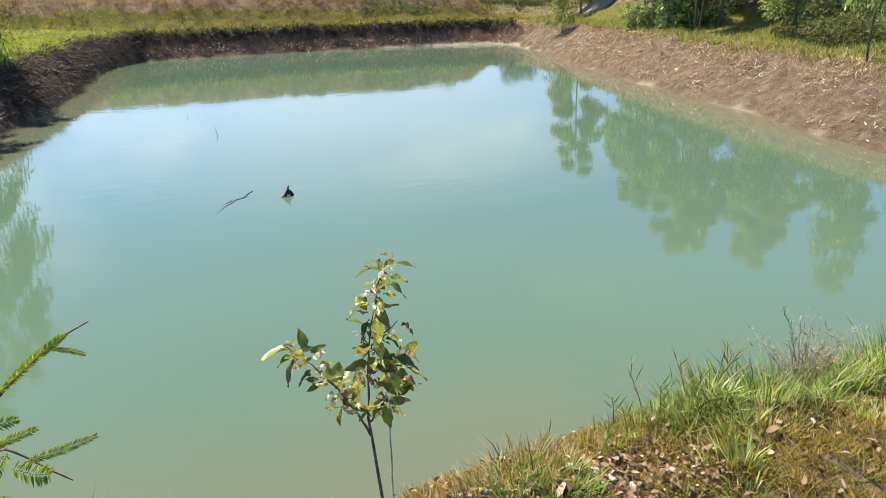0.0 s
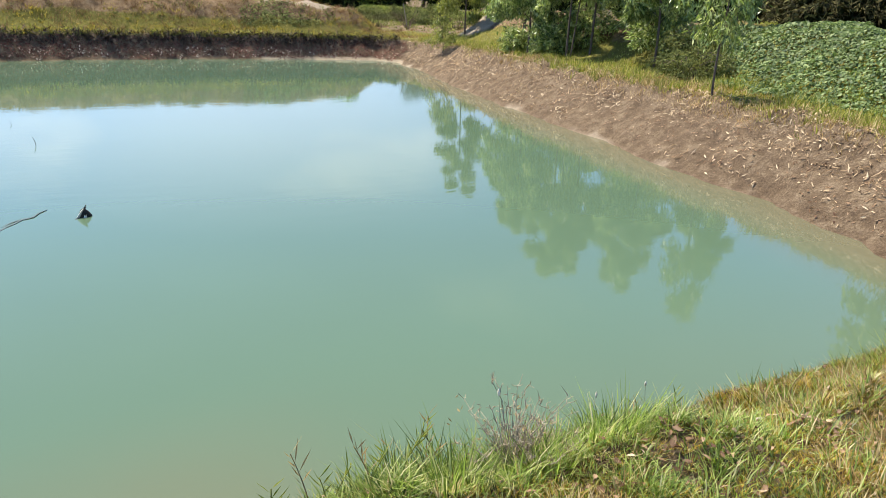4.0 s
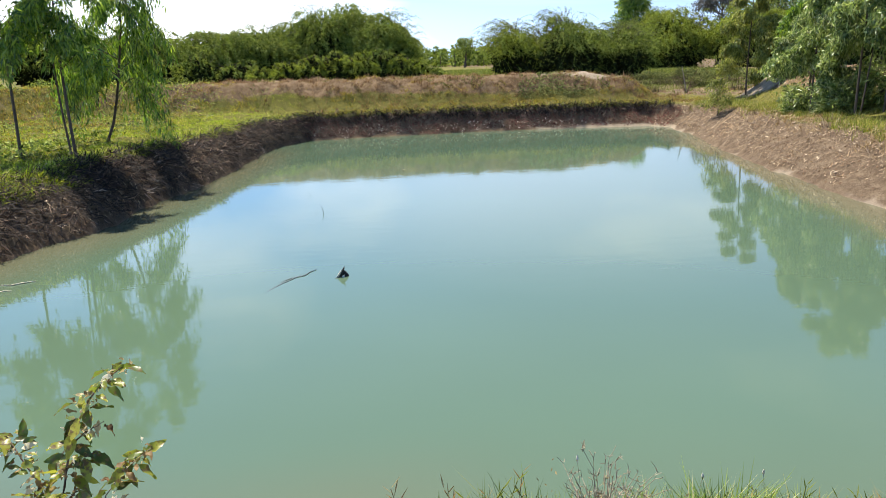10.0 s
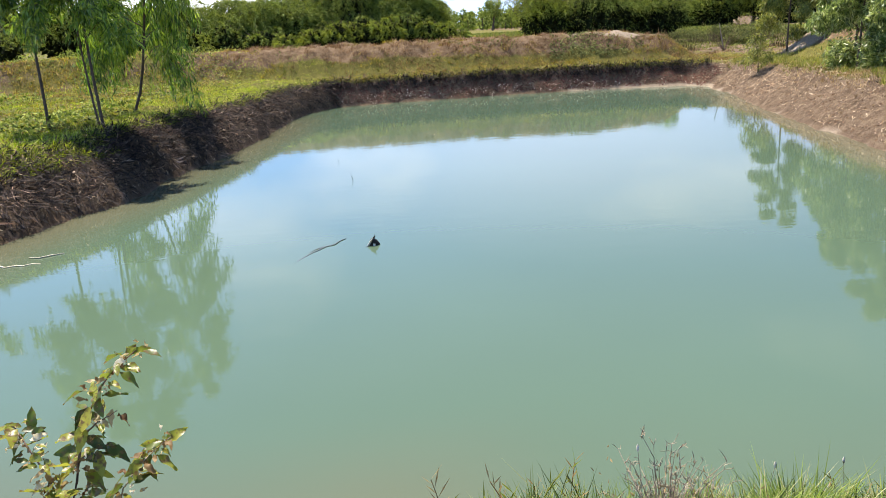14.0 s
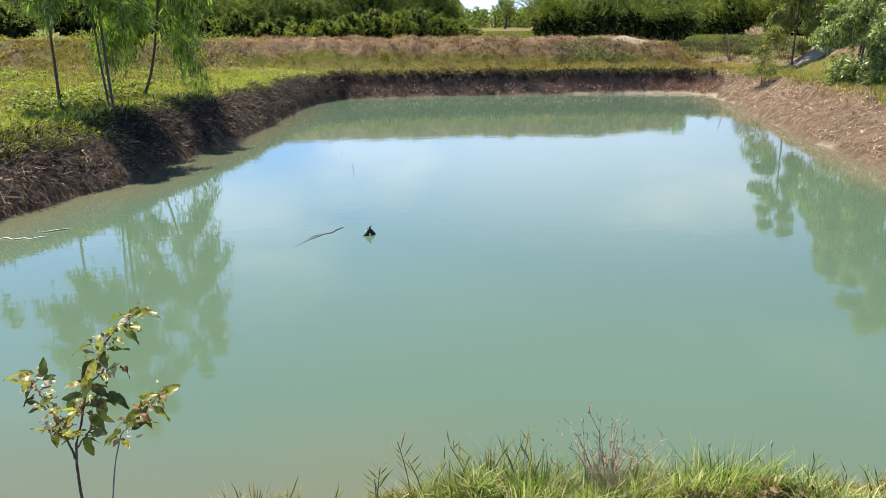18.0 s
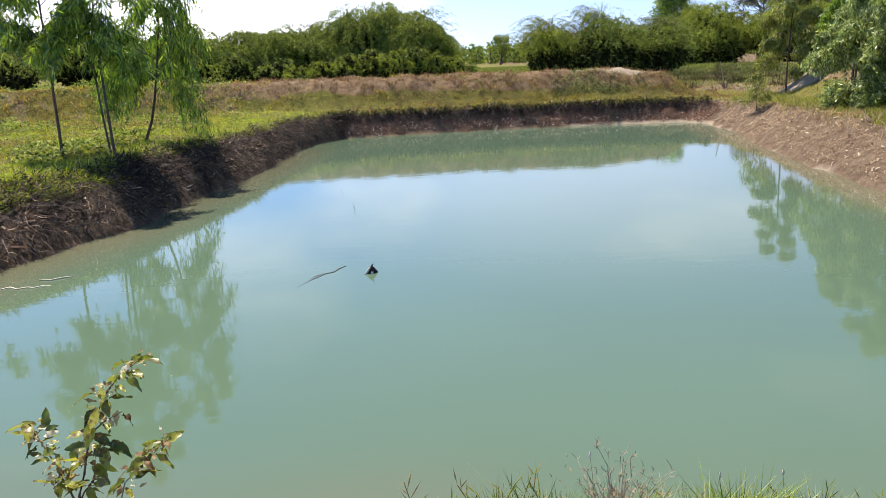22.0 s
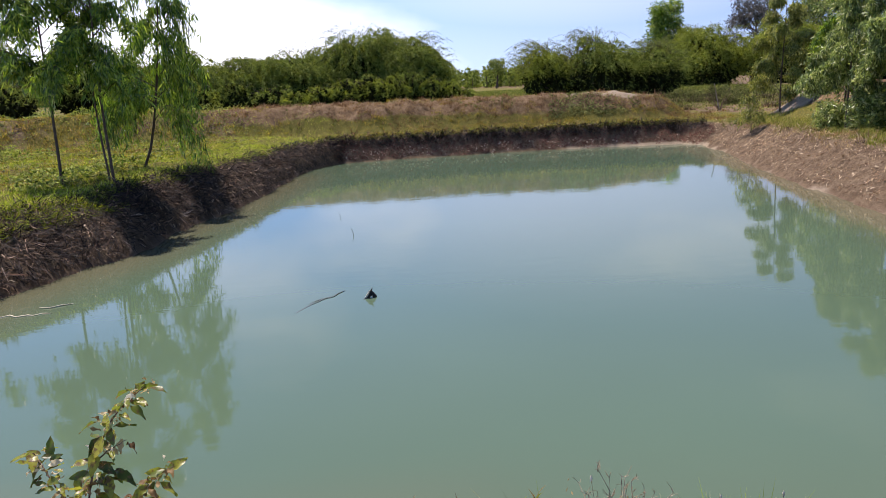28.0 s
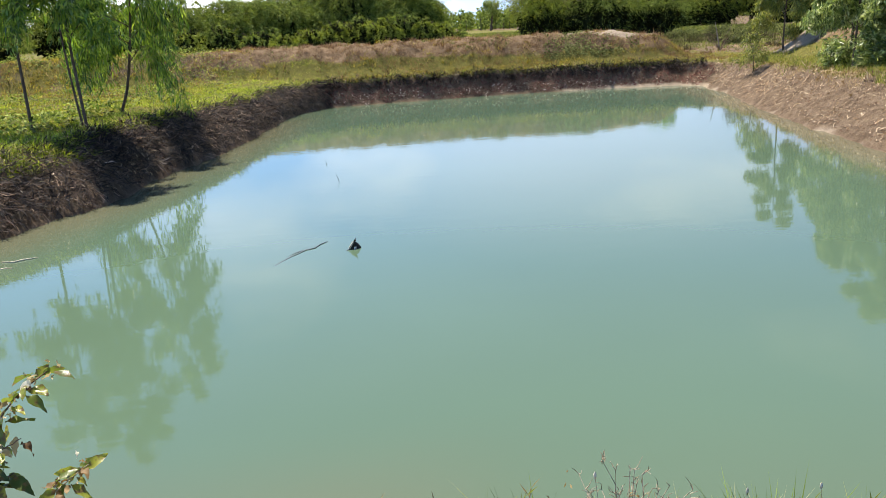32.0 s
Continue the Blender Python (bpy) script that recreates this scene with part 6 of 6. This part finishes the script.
# ---- the small tree on the near bank ----
def broadleaf_sapling():
    r = np.random.default_rng(12)
    base = Vector((-.912, 2.60, float(land(-.912, 2.60)) - .02))
    tree = thing("small_tree", base, "small broad-leaved sapling with half-withered leaves on the bank's edge", "tree")
    rel = lambda pts: np.array(pts) - np.array(base)
    b = tuple(base)
    stems = [
        ("stem", [b, (-.925, 2.62, .76), (-.939, 2.644, .911), (-.928, 2.69, 1.0), (-.913, 2.724, 1.081), (-.892, 2.76, 1.165), (-.862, 2.80, 1.24), (-.825, 2.87, 1.28), (-.776, 2.948, 1.308)], .0052, .0018, .40, 62),
        ("stem", [(b[0] + .04, b[1] + .06, b[2] + .01), (-.855, 2.72, .78), (-.837, 2.77, .904), (-.793, 2.848, .96), (-.709, 2.936, .993)], .0034, .0016, .5, 34),
        ("branch", [(-.939, 2.644, .905), (-.965, 2.67, .97), (-1.004, 2.702, 1.029), (-1.067, 2.75, 1.107), (-1.135, 2.818, 1.156)], .004, .0018, .28, 40),
        ("branch", [(-.936, 2.66, .94), (-.90, 2.66, .985), (-.875, 2.66, 1.01)], .0035, .0015, .3, 8),
        ("branch", [(-.918, 2.71, 1.06), (-.87, 2.73, 1.09), (-.825, 2.74, 1.10)], .0035, .0015, .3, 8),
        ("branch", [(-.90, 2.745, 1.13), (-.85, 2.75, 1.17), (-.80, 2.77, 1.185)], .003, .0012, .3, 7)]
    green = [leaf_mesh("leaf", .082, .036, c, M_SAP, k, w) for k, (c, w) in enumerate(((.1, .06), (.3, .12), (-.15, .1), (.4, .14)))]
    dead = [leaf_mesh("leaf", .056, .027, c, M_SAP_DEAD, k, w) for k, (c, w) in enumerate(((.7, .25), (.45, .3), (-.5, .2)))]
    for name, pts, r0, r1, start, many in stems:
        p = rel(pts)
        s = np.linspace(0, 1, len(p))
        ss = np.linspace(0, 1, 14)
        path = np.stack([np.interp(ss, s, p[:, c]) for c in range(3)], 1) + r.normal(0, .0018, (14, 3))
        stem = part(name, mesh_of(name, *tube(path, np.linspace(r0, r1, 14), 7), M_TWIG if r0 == .0034 else M_BARK_RED, True), tree)
        for k in range(many):
            u = start + (1 - start) * (k + .5 * r.random()) / many
            q = np.array([np.interp(u, ss, path[:, c]) for c in range(3)])
            withered = r.random() < .34
            leaf = part("leaf", (dead if withered else green)[r.integers(0, 3)], tree, "withered pale leaf" if withered else "")
            turn = k * 137.5 + r.normal(0, 25)
            size = r.choice([.4, .5, .65, .8]) if withered else r.choice([.5, .62, .75, .88, 1.0])
            q = q + np.array([math.cos(radians(turn)), math.sin(radians(turn)), 0.2]) * r.uniform(.002, .034)
            leaf.matrix_basis = Matrix.Translation(q) @ pose(0, 0, 0, r.normal(0, 35), r.normal(12, 24) + (12 if withered else 0), turn) @ Matrix.Scale(size, 4)
        for k in range(many // 2):
            u = start + (1 - start) * r.random()
            q = np.array([np.interp(u, ss, path[:, c]) for c in range(3)]) + r.normal(0, .02, 3)
            bit = part("leaf", dead[k % 3], tree, "shrivelled pale leaf")
            bit.matrix_basis = Matrix.Translation(q) @ pose(0, 0, 0, r.uniform(-80, 80), r.uniform(-60, 60), r.uniform(0, 360)) @ Matrix.Scale(r.uniform(.35, .6), 4)
    # the large leaves at the end of the side branch
    tip = rel([(-1.135, 2.818, 1.156)])[0]
    for k, (turn, pitch, size, back) in enumerate([(185, 8, 1.15, .02), (196, 42, 1.3, .05), (172, 30, 1.1, .10), (100, -78, .85, .06), (215, -35, .6, .03), (235, 50, 1.0, .16), (188, 28, .95, .22)]):
        leaf = part("leaf", green[k % 4], tree)
        leaf.matrix_basis = Matrix.Translation(tip + np.array([back, 0, -.55 * back])) @ pose(0, 0, 0, 25 * math.sin(k), pitch, turn) @ Matrix.Scale(size, 4)
    return tree


broadleaf_sapling()


def feather_plant():
    """A mimosa-like plant with feathered leaves at the edge of the bank."""
    r = np.random.default_rng(4)
    base = np.array([-2.02, 2.45, float(land(-2.02, 2.45)) - .02])
    plant = thing("feather_leaved_plant", base, "thin plant with feathered yellow-green leaves", "plant")

    def run(points, n=12):
        p = np.array(points) - base
        s, ss = np.linspace(0, 1, len(p)), np.linspace(0, 1, n)
        return np.stack([np.interp(ss, s, p[:, c]) for c in range(3)], 1)

    def feather(rib, pairs, length, width, slant):
        """One leaf: a rib with pairs of narrow leaflets."""
        leaf = part("leaf", mesh_of("leaf", *tube(rib, np.linspace(.0014, .0006, len(rib)), 4), M_FEATHER), plant)
        t = np.linspace(.06, 1, pairs)
        q = np.stack([np.interp(t, np.linspace(0, 1, len(rib)), rib[:, c]) for c in range(3)], 1)
        d = unit((rib[-1] - rib[0])[None])[0]
        side = unit(np.cross(d, [0, -1, .35])[None])[0]
        bases = np.repeat(q, 2, 0)
        ways = np.tile(np.stack([side, -side]), (pairs, 1)) + d * slant + r.normal(0, .14, (2 * pairs, 3))
        size = np.repeat(length * np.sin(np.pi * (.15 + .75 * t)) ** .6, 2)
        part("leaflet", mesh_of("leaflet", *leaves(bases, ways, size, width, .15, np.tile([0, -1.0, .5], (2 * pairs, 1)) + r.normal(0, .25, (2 * pairs, 3))), M_FEATHER), leaf)

    stem = run([base, (-1.95, 2.47, 1.0), (-1.88, 2.49, 1.22), (-1.787, 2.5, 1.327), (-1.701, 2.5, 1.396), (-1.652, 2.5, 1.432), (-1.597, 2.5, 1.456)], 18)
    part("stem", mesh_of("stem", *tube(stem, np.linspace(.006, .0016, 18), 6), M_BARK_RED, True), plant)
    twig = run([(-1.95, 2.47, 1.0), (-1.88, 2.49, 1.16), (-1.812, 2.5, 1.197), (-1.778, 2.5, 1.17), (-1.731, 2.5, 1.117), (-1.688, 2.5, 1.075)])
    part("branch", mesh_of("branch", *tube(twig, np.linspace(.004, .0016, 12), 6), M_BARK_RED, True), plant)
    for points, pairs, length, width, slant in [
            ([(-1.80, 2.495, 1.32), (-1.70, 2.49, 1.402), (-1.645, 2.49, 1.437)], 70, .015, .0032, 1.0), ([(-1.82, 2.50, 1.30), (-1.74, 2.505, 1.372), (-1.66, 2.505, 1.43)], 70, .013, .003, 1.3),
            ([(-1.68, 2.495, 1.41), (-1.645, 2.49, 1.402), (-1.615, 2.49, 1.385)], 30, .012, .0026, 1.2), ([(-1.775, 2.495, 1.15), (-1.70, 2.48, 1.168), (-1.622, 2.475, 1.19)], 56, .018, .003, 1.0),
            ([(-1.80, 2.49, 1.145), (-1.755, 2.47, 1.13), (-1.725, 2.465, 1.125)], 20, .032, .005, .4), ([(-1.84, 2.5, 1.195), (-1.79, 2.49, 1.215), (-1.735, 2.485, 1.232)], 44, .017, .003, 1.0),
            ([(-1.80, 2.5, 1.18), (-1.835, 2.49, 1.13), (-1.865, 2.485, 1.09)], 20, .02, .0045, .7), ([(-1.86, 2.49, 1.24), (-1.80, 2.48, 1.262), (-1.765, 2.475, 1.268)], 18, .02, .0045, .8),
            ([(-1.93, 2.48, 1.08), (-1.87, 2.46, 1.10), (-1.81, 2.45, 1.09)], 24, .024, .005, .8), ([(-1.97, 2.47, .92), (-1.91, 2.45, .95), (-1.85, 2.44, .94)], 24, .024, .005, .8)]:
        feather(run(points, 7), pairs, length, width, slant)


feather_plant()


# ---- things in the water ----
def water_stub():
    stub = thing("tree_stub", (0, 8.6, -.05), "black wet forked stump poking out of the water", "stump")
    part("prong", mesh_of("prong", *tube([(-.11, -.06, -.04), (-.06, -.03, .08), (-.01, 0, .17), (.02, 0, .24)], np.array([.028, .042, .042, .010]), 8), M_WET, True), stub)
    part("prong", mesh_of("prong", *tube([(.09, .02, -.02), (.07, .01, .08), (.03, 0, .15), (-.005, 0, .20)], np.array([.034, .046, .040, .016]), 8), M_WET, True), stub)
    part("arm", mesh_of("arm", *tube([(-.04, -.02, .10), (-.13, -.10, .075), (-.22, -.2, .04)], np.array([.016, .014, .008]), 6), M_SUNK, True), stub)
    part("split_face", mesh_of("split_face", *tube([(-.125, -.07, .01), (-.085, -.06, .10), (-.035, -.045, .18), (.0, -.03, .22)], np.array([.020, .020, .014, .006]), 6), M_PALE, True), stub, "pale split wood")
    part("split_face", mesh_of("split_face", *tube([(.0, -.05, -.02), (.02, -.05, .06), (.025, -.04, .12)], np.array([.022, .018, .008]), 6), M_PALE, True), stub, "pale split wood")
    stub.scale = (.62, .62, .62)
    part("snag", mesh_of("snag", *tube([(.01, 0, .18), (.03, .0, .23), (.035, .0, .27)], np.array([.014, .01, .004]), 6), M_WOOD, True), stub)


water_stub()
branch = thing("sunken_branch", (-.34, 8.85, 0), "crooked grey branch lying half under the water", "branch")
part("wood", mesh_of("wood", *tube([(.03, .08, .012), (-.03, .0, .008), (-.07, -.10, .006), (-.14, -.13, .005), (-.19, -.22, .002), (-.25, -.30, -.001), (-.31, -.42, -.006), (-.36, -.52, -.011)], np.array([.004, .009, .012, .013, .012, .012, .012, .012]), 6), M_SUNK, True), branch)
part("twig", mesh_of("twig", *tube([(-.09, -.12, .006), (-.17, -.15, .007), (-.22, -.2, .003), (-.27, -.28, -.004)], np.array([.006, .009, .009, .006]), 5), M_SUNK, True), branch)
branch.scale = (1.3, 1.3, .45)
for x, y, h, dx in ((-.24, 12.4, .11, -.04), (-.5, 14.2, .06, -.03)):
    twig = new("twig", mesh_of("twig", *tube([(0, 0, -.05), (dx * .4, 0, h * .5), (dx, .02, h)], np.array([.004, .0035, .002]), 5), M_WET, True))
    twig.matrix_basis = pose(x, y, 0)
    tagged(twig, "thin dark twig standing in the water", "twig", "twigs in the pond")
reed = new("floating_reed", mesh_of("reed", *tube([(-.5, .10, .006), (-.36, .0, .008), (-.26, .07, .01), (-.12, -.03, .01), (.02, .02, .01), (.12, -.02, .01), (.22, .06, .008), (.34, .04, .006)], np.array([.005, .011, .014, .014, .015, .012, .011, .005]), 6), M_PALE, True))
reed.matrix_basis = pose(-3.85, 8.82, 0) @ Matrix.Diagonal((.75, .9, .5, 1))
tagged(reed, "pale bent dead reed floating near the shaded bank", "reed")
reed = new("floating_reed", mesh_of("reed", *tube([(-.2, .05, .006), (-.08, -.02, .008), (.03, .03, .008), (.16, .06, .006)], np.array([.004, .008, .009, .004]), 6), M_PALE, True))
reed.matrix_basis = pose(-3.62, 9.12, 0, 0, 0, 12)
tagged(reed, "short pale reed floating near the shaded bank", "reed")
for x, y in ((-2.0, 20.3), (-2.3, 20.1), (1.5, 17.0)):
    lf = new("floating_leaf", dry_shapes[0])
    lf.matrix_basis = pose(x, y, .008, 0, 0, x * 90)
    tagged(lf, "small dry leaf floating on the water", "leaf", "leaves on the water")


# ---- dead brush at the far corner ----
def bare_pole(where, height):
    r = np.random.default_rng(8)
    ob = thing("dead_shrub", (where[0], where[1], float(land(*where)) - .03), "bare pinkish dead shrub with a leaning pole", "shrub")
    s = np.linspace(0, 1, 6)
    part("pole", mesh_of("pole", *tube(np.stack([-.25 * s, 0 * s, height * s], 1), np.linspace(.03, .012, 6), 6), M_WOOD, True), ob)
    for k in range(18):
        a, g = r.uniform(0, 6.28), r.uniform(.3, 1.1)
        path = np.stack([np.cos(a) * g * s, np.sin(a) * g * .6 * s, r.uniform(.5, 1.1) * s ** .8], 1) + r.normal(0, .03, (6, 3)) * s[:, None]
        part("twig", mesh_of("twig", *tube(path, np.linspace(.008, .003, 6), 4), M_BARK_RED), ob)


bare_pole((14.3, 30.0), 1.1)
